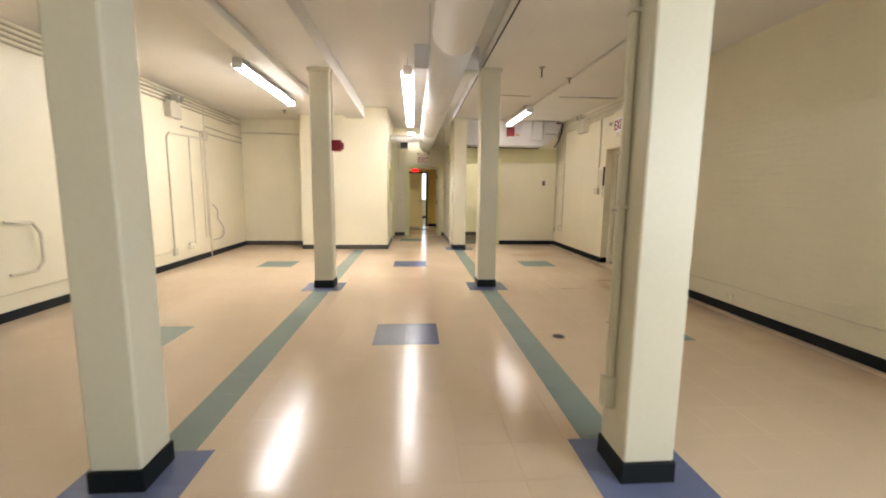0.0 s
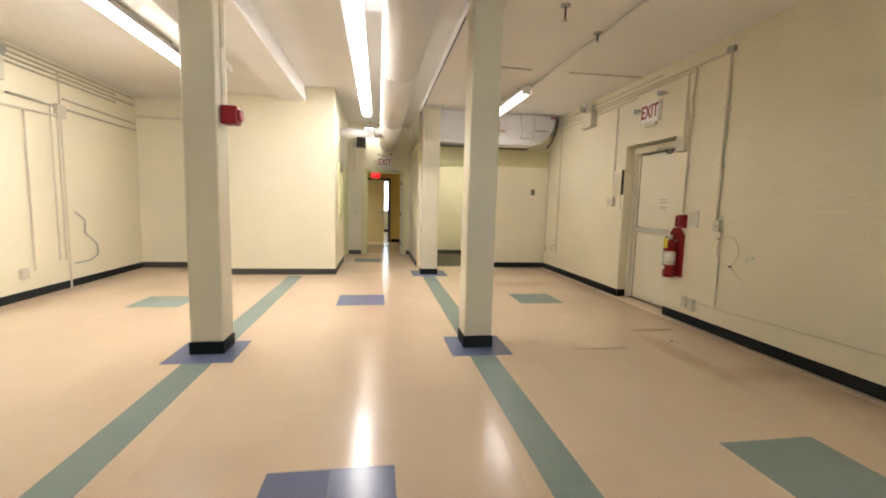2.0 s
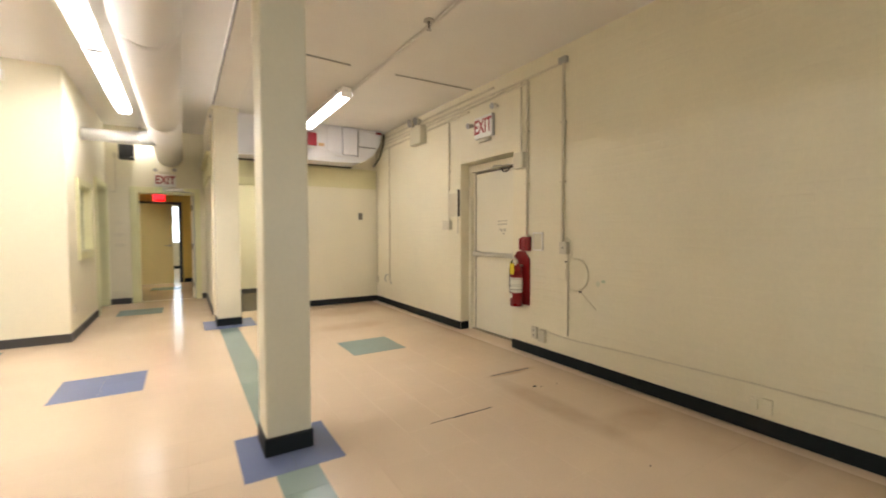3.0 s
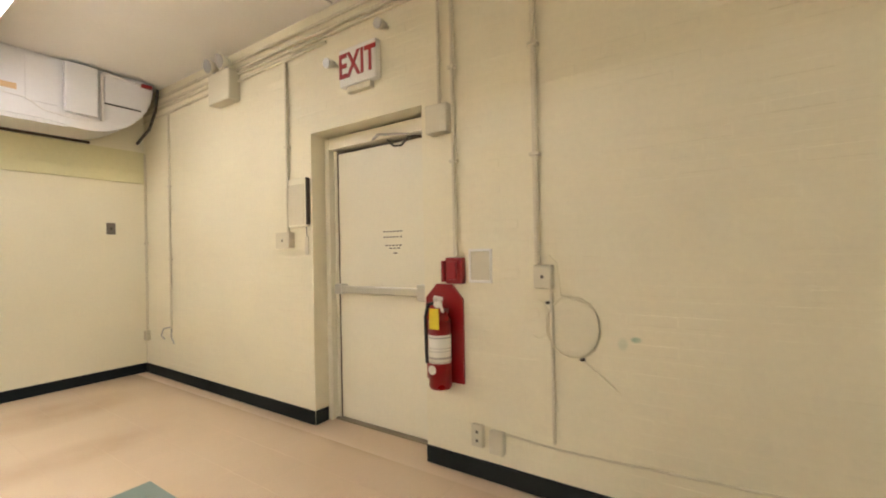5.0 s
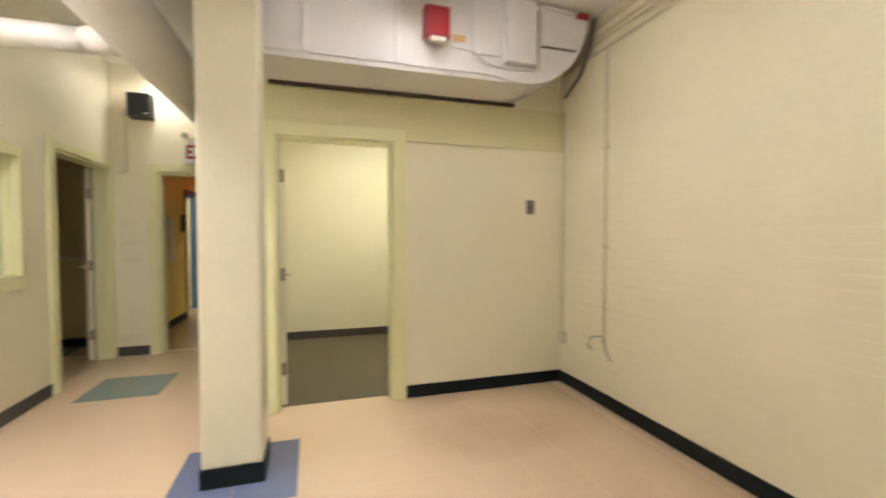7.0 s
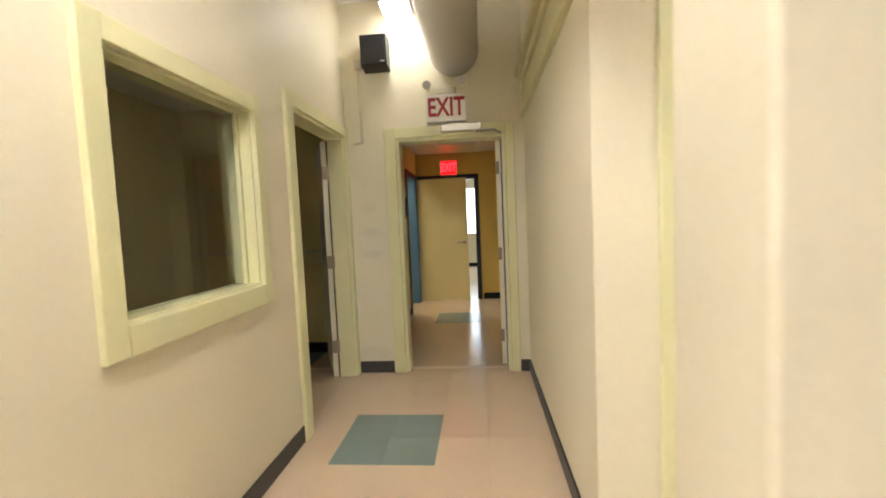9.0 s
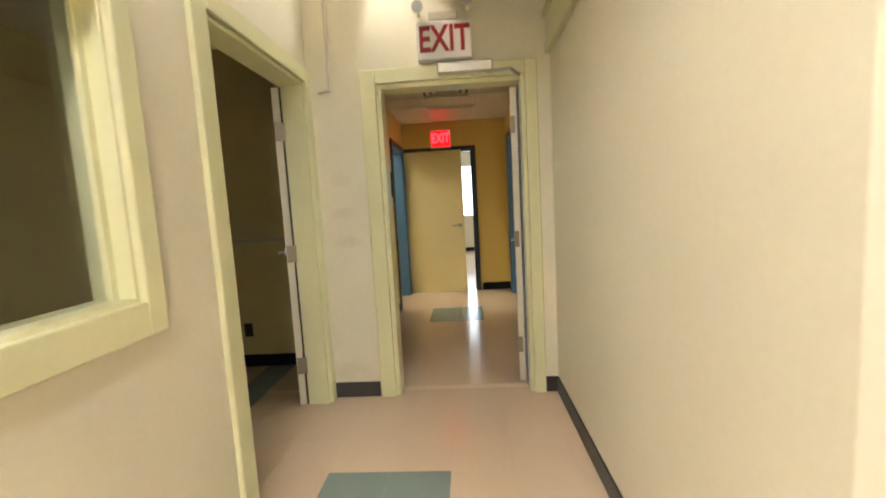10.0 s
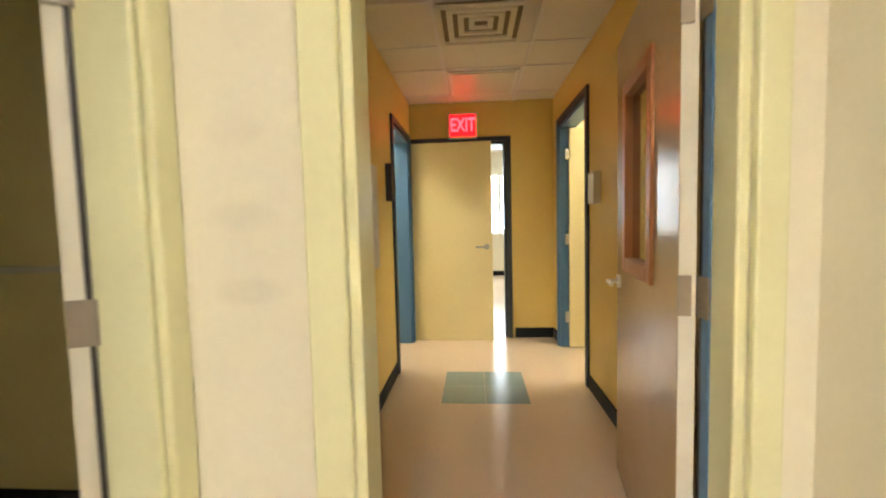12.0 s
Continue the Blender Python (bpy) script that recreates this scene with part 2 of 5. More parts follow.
# ---- shell ----
floor = structure("floor", boxes((-4.4, 4.4, -5.4, YN + T, -0.2, -0.0012)), GROUT, "polished beige vinyl tile floor with green and blue tiles", "floor")
structure("floor_corridor", boxes((-4.4, 4.4, YN + T, 19.6, -0.2, 0.0)), TILE, "polished beige corridor floor", "floor")
structure("floor_side_room", boxes((1.25, 5.6, 8.88, 11.25, -0.001, 0.004)), DARKFLOOR, "dark olive carpet floor of the side room", "floor")
structure("wall_west", boxes((XW - T, XW, YS, YNW, 0, 3.4)), CREAM, "cream painted wall with conduits", "wall")
structure("wall_south", boxes((XW - T, XE + 0.4, YS - T, YS, 0, 3.4)), CREAM, "cream painted wall", "wall")
RY0, RY1, RZ = 4.865, 5.91, 2.208
structure("wall_east", boxes((XE, XE + 0.4, YS, -4.4, 0, 3.4), (XE, XE + 0.4, -4.4, -2.2, 0, 0.95), (XE, XE + 0.4, -4.4, -2.2, 2.4, 3.4), (XE, XE + 0.4, -2.2, RY0, 0, 3.4), (XE, XE + 0.4, RY1, 11.2, 0, 3.4), (XE, XE + 0.4, RY0, RY1, RZ, 3.4), (XE + 0.27, XE + 0.4, RY0, RY1, 0, RZ)), BRICKPAINT, "cream painted brick wall", "wall")
structure("wall_north_west", boxes((XW - T, -2.42, YNW, YNW + T, 0, 3.4), (-2.42, -2.28, YB, YNW + T, 0, 3.4)), CREAM, "cream painted wall", "wall")
WY0, WY1, WZ0, WZ1 = 8.47, 9.335, 1.055, 1.945     # hall window opening
DY0, DY1, DZ = 9.815, 10.825, 2.10                # hall side door opening
structure("wall_hall_west", boxes((-2.28, XB, YB, YB + T, 0, 3.4), (XB - T, XB, YB + T, WY0, 0, 3.4), (XB - T, XB, WY0, WY1, 0, WZ0), (XB - T, XB, WY0, WY1, WZ1, 3.4), (XB - T, XB, WY1, DY0, 0, 3.4),
          (XB - T, XB, DY0, DY1, DZ, 3.4), (XB - T, XB, DY1, YN, 0, 3.4)), CREAM, "cream painted wall with a window and a door", "wall")
NX0, NX1, NZ = -0.005, 0.942, 2.075
structure("wall_hall_north", boxes((XB - T, NX0, YN, YN + T, 0, 3.4), (NX1, XH + T, YN, YN + T, 0, 3.4), (NX0, NX1, YN, YN + T, NZ, 3.4)), SMUDGED, "cream painted wall over the hall door", "wall")
OX0, OX1, OZ = 1.405, 2.30, 2.11
structure("wall_north_east", boxes((XH, OX0, YNE, YNE + T, 0, 3.4), (OX1, XE, YNE, YNE + T, 0, 3.4), (OX0, OX1, YNE, YNE + T, OZ, 3.4), (XH, XH + T, YNE + T, YN, 0, 3.4)), CREAM, "cream painted partition wall with an open doorway", "wall")
# ceilings
structure("ceiling_west", boxes((XW - T, -0.96, YS - T, YNW + T, HL, 3.6)), WHITE, "white painted ceiling", "ceiling")
structure("ceiling_middle", boxes((-0.96, 1.12, YS - T, 8.84, HC, 3.6)), WHITE, "white painted raised ceiling", "ceiling")
structure("ceiling_east", boxes((1.12, XE + 0.4, YS - T, 8.84, HR, 3.6)), WHITE, "white painted ceiling", "ceiling")
structure("ceiling_hall", boxes((-0.96, XH + T, 8.84, YN + T, HC, 3.6)), WHITE, "white painted hall ceiling", "ceiling")
structure("beam_west", boxes((-1.36, -0.94, YS, YB, 2.99, HL + 0.05), bevel=0.01), WHITE, "white painted ceiling beam", "beam")
structure("beam_east", boxes((1.10, 1.40, YS, YNE, 3.045, HR + 0.05), bevel=0.01), WHITE, "white painted ceiling beam", "beam")
# room behind the hall window
structure("wall_dark_room", boxes((-2.45, XB - T, 11.545, 11.77, 0, 3.0), (-2.59, -2.45, YNW + T, 11.77, 0, 3.0), (XB - T, XB, YN + T, 11.545, 0, 3.0)), OLIVE, "unlit cream wall of the side room", "wall")
structure("ceiling_dark_room", boxes((-2.59, XB - T, YNW + T, 11.77, 2.62, 2.75), (-2.28, XB - T, YB + T, YNW + T, 2.62, 2.75)), WHITE, "unlit ceiling of the side room", "ceiling")
# side room to the north-east
structure("wall_side_room", boxes((XH + T, XE, 11.12, 11.25, 0, 3.0), (XH + T, XH + T + 0.04, YN, 11.12, 0, 3.0)), CREAM, "bright cream wall of the side room", "wall")
structure("ceiling_side_room", boxes((XH + T, XE, YNE + T, 11.25, 2.75, 2.9)), WHITE, "ceiling of the side room", "ceiling")
# yellow corridor
LDY0, LDY1 = 13.3, 14.15
RDY0, RDY1 = 13.03, 14.02
structure("wall_corridor_west", boxes((XC0 - T, XC0, YN + T, LDY0, 0, 2.7), (XC0 - T, XC0, LDY1, YC + T, 0, 2.7), (XC0 - T, XC0, LDY0, LDY1, 2.08, 2.7)), OCHRE, "ochre yellow corridor wall", "wall")
structure("wall_corridor_east", boxes((XC1, XC1 + T, YN + T, RDY0, 0, 2.7), (XC1, XC1 + T, RDY1, YC + T, 0, 2.7), (XC1, XC1 + T, RDY0, RDY1, 2.12, 2.7)), OCHRE, "ochre yellow corridor wall", "wall")
FX0, FX1, FZ = -0.335, 0.655, 2.065
structure("wall_corridor_end", boxes((XC0, FX0, YC, YC + T, 0, 2.7), (FX1, XC1, YC, YC + T, 0, 2.7), (FX0, FX1, YC, YC + T, FZ, 2.7)), OCHRE, "ochre yellow wall round the far door", "wall")
structure("ceiling_corridor", boxes((XC0 - T, XC1 + T, YN + T, YC + T, 2.47, 2.7)), PANEL, "suspended ceiling of pale tiles", "ceiling")
# far room
structure("wall_far_room", boxes((-2.2, 4.0, 19.4, 19.5, 0, 0.9), (-2.2, 4.0, 19.4, 19.5, 2.3, 3.0), (-2.2, -0.6, 19.4, 19.5, 0.9, 2.3), (2.4, 4.0, 19.4, 19.5, 0.9, 2.3), (-2.3, -2.2, YC + T, 19.5, 0, 3.0), (4.0, 4.1, YC + T, 19.5, 0, 3.0),
          (-2.2, XC0, YC + T, YC + 2 * T, 0, 3.0), (XC1, 4.0, YC + T, YC + 2 * T, 0, 3.0)), CREAM, "bright cream wall of the far room", "wall")
structure("ceiling_far_room", boxes((-2.3, 4.1, YC + T, 19.5, 2.75, 2.9)), WHITE, "white ceiling of the far room", "ceiling")
# rooms off the corridor
structure("wall_corridor_rooms", boxes((-2.0, XC0 - T, 12.6, 12.7, 0, 2.6), (-2.0, -1.9, 12.7, 14.3, 0, 2.6), (XC1 + T, 3.2, 12.5, 12.6, 0, 2.6), (3.1, 3.2, 12.6, 14.3, 0, 2.6)), CREAM, "cream wall of a room off the corridor", "wall")
structure("ceiling_corridor_rooms", boxes((-2.0, XC0 - T, 12.6, 14.4, 2.6, 2.7), (XC1 + T, 3.2, 12.5, 14.4, 2.6, 2.7)), WHITE, "ceiling of the rooms off the corridor", "ceiling")

# ---- skirting ----
def skirting(name, rows, material=BLACK, label="black rubber skirting along the wall"):
    return structure(name, boxes(*rows, bevel=0.004), material, label, "skirting")


BT, BH = 0.012, 0.105
skirting("baseboard_west", [(XW, XW + BT, YS, YNW, 0, BH)])
skirting("baseboard_north_west", [(XW + BT, -2.42, YNW - BT, YNW, 0, BH), (-2.42 - BT, -2.42, YB - BT, YNW - BT, 0, BH), (-2.42, XB + BT, YB - BT, YB, 0, BH)], BROWNB)
skirting("baseboard_hall_west", [(XB, XB + BT, YB, DY0 - 0.11, 0, BH)], BROWNB)
skirting("baseboard_hall_north", [(XB + BT, NX0 - 0.11, YN - BT, YN, 0, BH), (NX1 + 0.074, XH - BT, YN - BT, YN, 0, BH)], BROWNB)
skirting("baseboard_hall_east", [(XH - BT, XH, YNE + 0.0, YN, 0, BH)], BROWNB)
skirting("baseboard_east", [(XE - BT, XE, YS, RY0, 0, BH), (XE - BT, XE, RY1, YNE, 0, BH), (XE, XE + 0.12, RY1 - BT, RY1, 0, BH)])
skirting("baseboard_north_east", [(OX1 + 0.1, XE - BT, YNE - BT, YNE, 0, BH)])
skirting("baseboard_corridor", [(XC0, XC0 + BT, YN + T, LDY0 - 0.06, 0, BH), (XC1 - BT, XC1, YN + T, RDY0 - 0.06, 0, BH), (FX1 + 0.07, XC1 - BT, YC - BT, YC, 0, BH), (XC1 - BT, XC1, RDY1 + 0.06, YC - BT, 0, BH)])
skirting("baseboard_dark_room", [(-2.45, XB - T, 11.533, 11.545, 0, BH), (-2.45, -2.438, YNW + T, 11.533, 0, BH)])
skirting("baseboard_side_room", [(XH + T, XE, 11.108, 11.12, 0, BH)], BROWNB)
skirting("baseboard_far_room", [(-2.2, 4.0, 19.388, 19.4, 0, BH)])


# ---- columns ----
def column(x, y, half, height, label):
    c = thing("column", label, "column", "steel columns of the main room", (x, y, 0))
    part("shaft", boxes((x - half, x + half, y - half, y + half, BH, height), bevel=0.012), COLUMN, c)
    part("base", boxes((x - half - 0.008, x + half + 0.008, y - half - 0.008, y + half + 0.008, 0.001, BH), bevel=0.004), BLACK, c, "black rubber base")
    part("cap", boxes((x - half - 0.02, x + half + 0.02, y - half - 0.02, y + half + 0.02, height - 0.055, height), bevel=0.008), COLUMN, c)
    return c


CH = 0.13
for cx, cy, top in ((-1.105, 3.958, 2.99), (1.225, 3.958, 3.045)):
    column(cx, cy, CH, top, "square cream painted column with black base on blue tiles")
for cx, cy, top, half in ((-1.182, -0.165, 2.99, 0.115), (1.283, -0.225, 3.045, 0.125)):
    column(cx, cy, half, top, "square cream painted near column with black base on blue tiles")
column(1.247, 7.995, 0.152, 3.045, "square cream painted column beside the open doorway")


# ---- lights ----
def tube_light(x, y0, y1, z, ceiling, lit=TUBE, name="fluorescent_light", tubes=(-0.03, 0.03)):
    f = thing(name, "white fluorescent strip light with bare lit tubes under the ceiling", "strip light", "strip lights", (x, (y0 + y1) / 2, z))
    part("housing", boxes((x - 0.06, x + 0.06, y0, y1, z + 0.045, z + 0.10), bevel=0.006), DUCT, f)
    part("reflector", prism([(x - 0.088, z + 0.014), (x - 0.058, z + 0.040), (x + 0.058, z + 0.040), (x + 0.088, z + 0.014), (x + 0.088, z + 0.018), (x + 0.059, z + 0.0435), (x - 0.059, z + 0.0435), (x - 0.088, z + 0.018)], "y", y0, y1), DUCT, f, "white enamelled reflector")
    for dx in tubes:
        part("tube", rod(bmesh.new(), (x + dx, y0 + 0.03, z), (x + dx, y1 - 0.03, z), 0.019), lit, f, "lit white tube", True)
    for y in (y0 + 0.015, y1 - 0.015):
        part("end_cap", boxes((x - 0.066, x + 0.066, y - 0.012, y + 0.012, z - 0.022, z + 0.0435), bevel=0.004), DUCT, f)
    for y in (y0 + 0.4, y1 - 0.4):
        part("hanger", rod(bmesh.new(), (x, y, z + 0.1), (x, y, ceiling), 0.008), GALV, f)
    return f


tube_light(-2.04, 3.55, 5.95, 2.90, HL, TUBE_WEST)
tube_light(0.08, 3.75, 6.05, 2.93, HC, TUBE_MID)
tube_light(0.08, 6.10, 8.40, 2.93, HC, TUBE_NORTH)
tube_light(2.39, 6.12, 7.95, 2.92, HR)
lp = thing("ceiling_light_panel", "lit ceiling panel of the side room", "ceiling light", at=(2.6, 9.95, 2.74))
part("frame", boxes((2.0, 3.2, 9.63, 10.27, 2.725, 2.749)), DUCT, lp)
part("diffuser", boxes((2.04, 3.16, 9.67, 10.23, 2.715, 2.724)), TUBE_IN, lp)
# Unseen panels, added so light spills from both rooms into the corridor.
for px, py, g in ((-1.2, 13.6, 0), (2.2, 13.4, 0)):
    p2 = thing("ceiling_light_panel", "unseen lit ceiling panel added to a room off the corridor", "ceiling light", at=(px, py, 2.6))
    part("frame", boxes((px - 0.32, px + 0.32, py - 0.32, py + 0.32, 2.575, 2.599)), DUCT, p2)
    part("diffuser", boxes((px - 0.29, px + 0.29, py - 0.29, py + 0.29, 2.565, 2.574)), TUBE_IN, p2)

# ---- round duct and boxes under the middle ceiling ----
duct = thing("round_duct", "large round white painted duct under the ceiling", "duct", at=(0.52, 3, 2.78))
DX, DZC, DR = 0.53, 2.77, 0.205
for a, b in ((-4.6, -1.2), (-1.2, 1.8), (1.8, 4.8), (4.8, 7.6), (7.6, 10.9)):
    part("duct_section", rod(bmesh.new(), (DX, a + 0.004, DZC), (DX, b - 0.004, DZC), DR, 28), DUCT, duct, smooth=True)
for y in (-1.2, 1.8, 4.8, 7.6):
    part("seam_band", rod(bmesh.new(), (DX, y - 0.02, DZC), (DX, y + 0.02, DZC), DR + 0.006, 28), DUCT, duct, smooth=True)
for y in (3.82,):
    part("side_box", boxes((0.17, 0.37, y - 0.22, y + 0.22, 2.95, HC), bevel=0.005), DUCTG, duct)
    part("side_box", boxes((0.74, 1.01, y - 0.22, y + 0.22, 2.95, HC), bevel=0.005), DUCTG, duct)
for y in (0.4, 2.4, 5.8, 7.3):
    for side in (-0.205, 0.2):
        part("hanger", boxes((DX + side, DX + side + 0.005, y, y + 0.03, DZC, HC)), GALV, duct)
branch = thing("branch_pipe", "white insulated branch pipe crossing the hall", "pipe", at=(0, 8.95, 2.75))
part("pipe", rod(bmesh.new(), (XB, 8.87, 2.68), (0.2, 8.87, 2.68), 0.085, 20), DUCT, branch, smooth=True)
part("reducer", rod(bmesh.new(), (0.2, 8.87, 2.68), (0.40, 8.87, 2.72), 0.085, 20, 0.12), DUCT, branch, smooth=True)


def face(x, y, z, way):
    """The pose of writing on a wall: way 'w' looks west, 's' south, 'n' north."""
    right, out = {"w": ((0, -1, 0), (-1, 0, 0)), "s": ((1, 0, 0), (0, -1, 0)), "n": ((-1, 0, 0), (0, 1, 0))}[way]
    m = Matrix((right, (0, 0, 1), out)).transposed().to_4x4()
    m.translation = (x, y, z)
    return m


# ---- east wall: recessed exit door ----
DXE = 4.095
door_e = tagged(thing("door_1", "off-white steel exit door closed in a deep recess with a push bar", "door", at=(DXE, 5.34, 0)), kind="structure")
part("door_frame", boxes((XE + 0.13, DXE + 0.03, RY1 - 0.045, RY1, 0, RZ - 0.02), (XE + 0.13, DXE + 0.03, RY0, RY0 + 0.045, 0, RZ - 0.02), (XE + 0.13, DXE + 0.03, RY0 + 0.045, RY1 - 0.045, 2.10, RZ - 0.02), bevel=0.006), DOORW, door_e)
part("door_stop", boxes((DXE - 0.045, DXE - 0.004, RY1 - 0.075, RY1 - 0.047, 0, 2.098), (DXE - 0.045, DXE - 0.004, RY0 + 0.047, RY0 + 0.075, 0, 2.098), bevel=0.004), DOORW, door_e)
# Dark sheet behind the leaf; its colour stands for shade in the gap.
part("gap_shade", boxes((DXE + 0.02, DXE + 0.03, RY0 + 0.047, RY1 - 0.047, 0.0, 2.099)), DARKM, door_e, "dark sheet standing for the shaded gap round the leaf")
leaf_e = part("door_leaf", boxes((DXE - 0.03, DXE + 0.015, RY0 + 0.08, RY1 - 0.082, 0.018, 2.075), bevel=0.003), DOORW, door_e)
# Brown grime lines round the leaf, with the edge shadow in their colour.
part("edge_shade_strip", boxes((DXE - 0.034, DXE - 0.006, RY1 - 0.0815, RY1 - 0.0755, 0.018, 2.083), (DXE - 0.034, DXE - 0.006, RY0 + 0.0755, RY0 + 0.0795, 0.018, 2.083), (DXE - 0.034, DXE - 0.006, RY0 + 0.08, RY1 - 0.082, 2.0755, 2.083)), mat("grimy_brown_edge_shade", (0.12, 0.09, 0.06), 0.8), door_e, "brown strip for grime and edge shadow round the leaf")
bar = part("push_bar", boxes((DXE - 0.10, DXE - 0.065, RY0 + 0.12, RY1 - 0.10, 0.995, 1.05), bevel=0.008), STEEL, door_e, "brushed steel push bar")
part("bar_end", boxes((DXE - 0.105, DXE - 0.031, RY1 - 0.17, RY1 - 0.095, 0.985, 1.06), bevel=0.008), STEEL, bar)
part("bar_end", boxes((DXE - 0.105, DXE - 0.031, RY0 + 0.09, RY0 + 0.16, 0.965, 1.075), bevel=0.008), STEEL, bar)
part("threshold", boxes((XE + 0.16, DXE + 0.03, RY0 + 0.046, RY1 - 0.046, 0.0005, 0.016), bevel=0.004), BRONZE, door_e, "worn metal threshold")
closer = part("door_closer", boxes((DXE - 0.085, DXE - 0.031, 5.42, 5.68, 2.115, 2.17), bevel=0.012), GALV, door_e, "dull metal door closer")
part("closer_arm", rods([(DXE - 0.06, 5.45, 2.11), (DXE - 0.17, 5.28, 2.108), (DXE - 0.05, 4.98, 2.09)], 0.009), GALV, closer)
part("loose_cable", rods([(DXE - 0.05, 5.30, 2.10), (DXE - 0.055, 5.24, 2.045), (DXE - 0.055, 5.17, 2.04), (DXE - 0.055, 5.11, 2.09), (DXE - 0.05, 5.02, 2.085), (DXE - 0.05, 4.93, 2.03)], 0.007, 8), DARKM, door_e, "dark loose cable")
for yy, z, w in ((5.29, 1.445, 0.19), (5.29, 1.405, 0.18), (5.285, 1.345, 0.16), (5.275, 1.325, 0.11), (5.27, 1.29, 0.05)):
    n = int(w / 0.03)
    part("notice_line", boxes(*[(DXE - 0.0325, DXE - 0.0305, yy - w / 2 + w * i / n, yy - w / 2 + w * (i + 0.62) / n, z - 0.0042, z + 0.0042) for i in range(n)]), INK, door_e, "row of small dark print")

# ---- exit sign over the east door ----


def exit_sign(x, y, z, way, label):
    e = thing("exit_sign", label, "exit sign", "white exit signs", (x, y, z))
    if way == "w":
        part("housing", boxes((x - 0.055, x, y - 0.17, y + 0.17, z - 0.13, z + 0.13), bevel=0.008), SIGNW, e)
        lettering("word_exit", "EXIT", 0.235, face(x - 0.057, y, z, "w"), SIGNRED, e, 0.72)
        part("bracket", boxes((x - 0.045, x, y - 0.11, y + 0.11, z - 0.175, z - 0.131), bevel=0.006), PLASTIC, e)
        heads = [(x - 0.05, y + 0.245, z + 0.06), (x - 0.05, y - 0.235, z + 0.19)]
    else:
        part("housing", boxes((x - 0.17, x + 0.17, y - 0.055, y, z - 0.115, z + 0.115), bevel=0.008), SIGNW, e)
        lettering("word_exit", "EXIT", 0.215, face(x, y - 0.057, z, "s"), SIGNRED, e, 0.72)
        part("battery_box", boxes((x - 0.09, x + 0.09, y - 0.05, y, z + 0.116, z + 0.175), bevel=0.012), PLASTIC, e)
        heads = [(x - 0.15, y - 0.06, z + 0.19), (x + 0.15, y - 0.06, z + 0.21)]
    for h in heads:
        d = {"w": Vector((-0.05, 0, -0.01)), "s": Vector((0, -0.05, -0.01))}[way]
        head = part("lamp_head", rod(bmesh.new(), Vector(h) - d * 0.4, Vector(h) + d, 0.022, 14, 0.038), PLASTIC, e, smooth=True)
        part("lens", rod(bmesh.new(), Vector(h) + d, Vector(h) + d * 1.12, 0.033, 14), GALV, head)
        foot = Vector(h) - d * 0.4
        end = Vector((x - 0.02, h[1], h[2])) if way == "w" else Vector((h[0], y - 0.02, h[2] - 0.02))
        part("lamp_stem", rod(bmesh.new(), foot, (end + Vector((0.03, 0, 0))) if way == "w" else (end + Vector((0, 0.03, 0))), 0.012), PLASTIC, e)
    return e


exit_sign(XE, 5.36, 2.58, "w", "white exit sign with red letters over the recessed door")
exit_sign(0.45, YN, 2.30, "s", "white exit sign with red letters over the hall door")


def emergency_light(x, y, z, sign):
    """Battery box on a wall, two lamp heads at its top; sign: -1 faces west, 1 east."""
    e = thing("emergency_light", "cream emergency light box with two lamp heads on the wall", "emergency light", "emergency lights", (x, y, z))
    s = sign
    part("battery_box", boxes((min(x, x + s * 0.11), max(x, x + s * 0.11), y - 0.17, y + 0.17, z - 0.15, z + 0.12), bevel=0.012), PLASTIC, e)
    for dy in (-0.10, 0.09):
        p = Vector((x + s * 0.09, y + dy, z + 0.19))
        head = part("lamp_head", rod(bmesh.new(), p - Vector((s * 0.02, 0, 0)), p + Vector((s * 0.06, 0, -0.015)), 0.035, 14, 0.065), PLASTIC, e, smooth=True)
        part("lens", rod(bmesh.new(), p + Vector((s * 0.06, 0, -0.015)), p + Vector((s * 0.067, 0, -0.017)), 0.058, 14), GALV, head)
        part("stem", rod(bmesh.new(), (p.x, p.y, z + 0.12), (p.x, p.y, p.z - 0.03), 0.012), GALV, e)
    return e


emergency_light(XE, 7.0, 2.80, -1)
emergency_light(XW, 5.62, 2.72, 1)


# ---- conduits and boxes on the east wall ----
def conduit(label, points, r=0.011, material=CONDUIT, name="conduit", clip_every=0.0, wall=None):
    c = thing(name, label, "conduit" if name == "conduit" else "cable", at=points[0])
    part("pipe" if name == "conduit" else "cord", rods(points, r), material, c)
    if clip_every:
        a, b = Vector(points[0]), Vector(points[-1])
        n = max(2, int((b - a).length / clip_every))
        for i in range(1, n):
            p = a.lerp(b, i / n)
            part("strap", boxes((p.x - r - 0.004, p.x + r + 0.006, p.y - r - 0.012, p.y + r + 0.012, p.z - 0.009, p.z + 0.009), bevel=0.003), material, c)
    return c


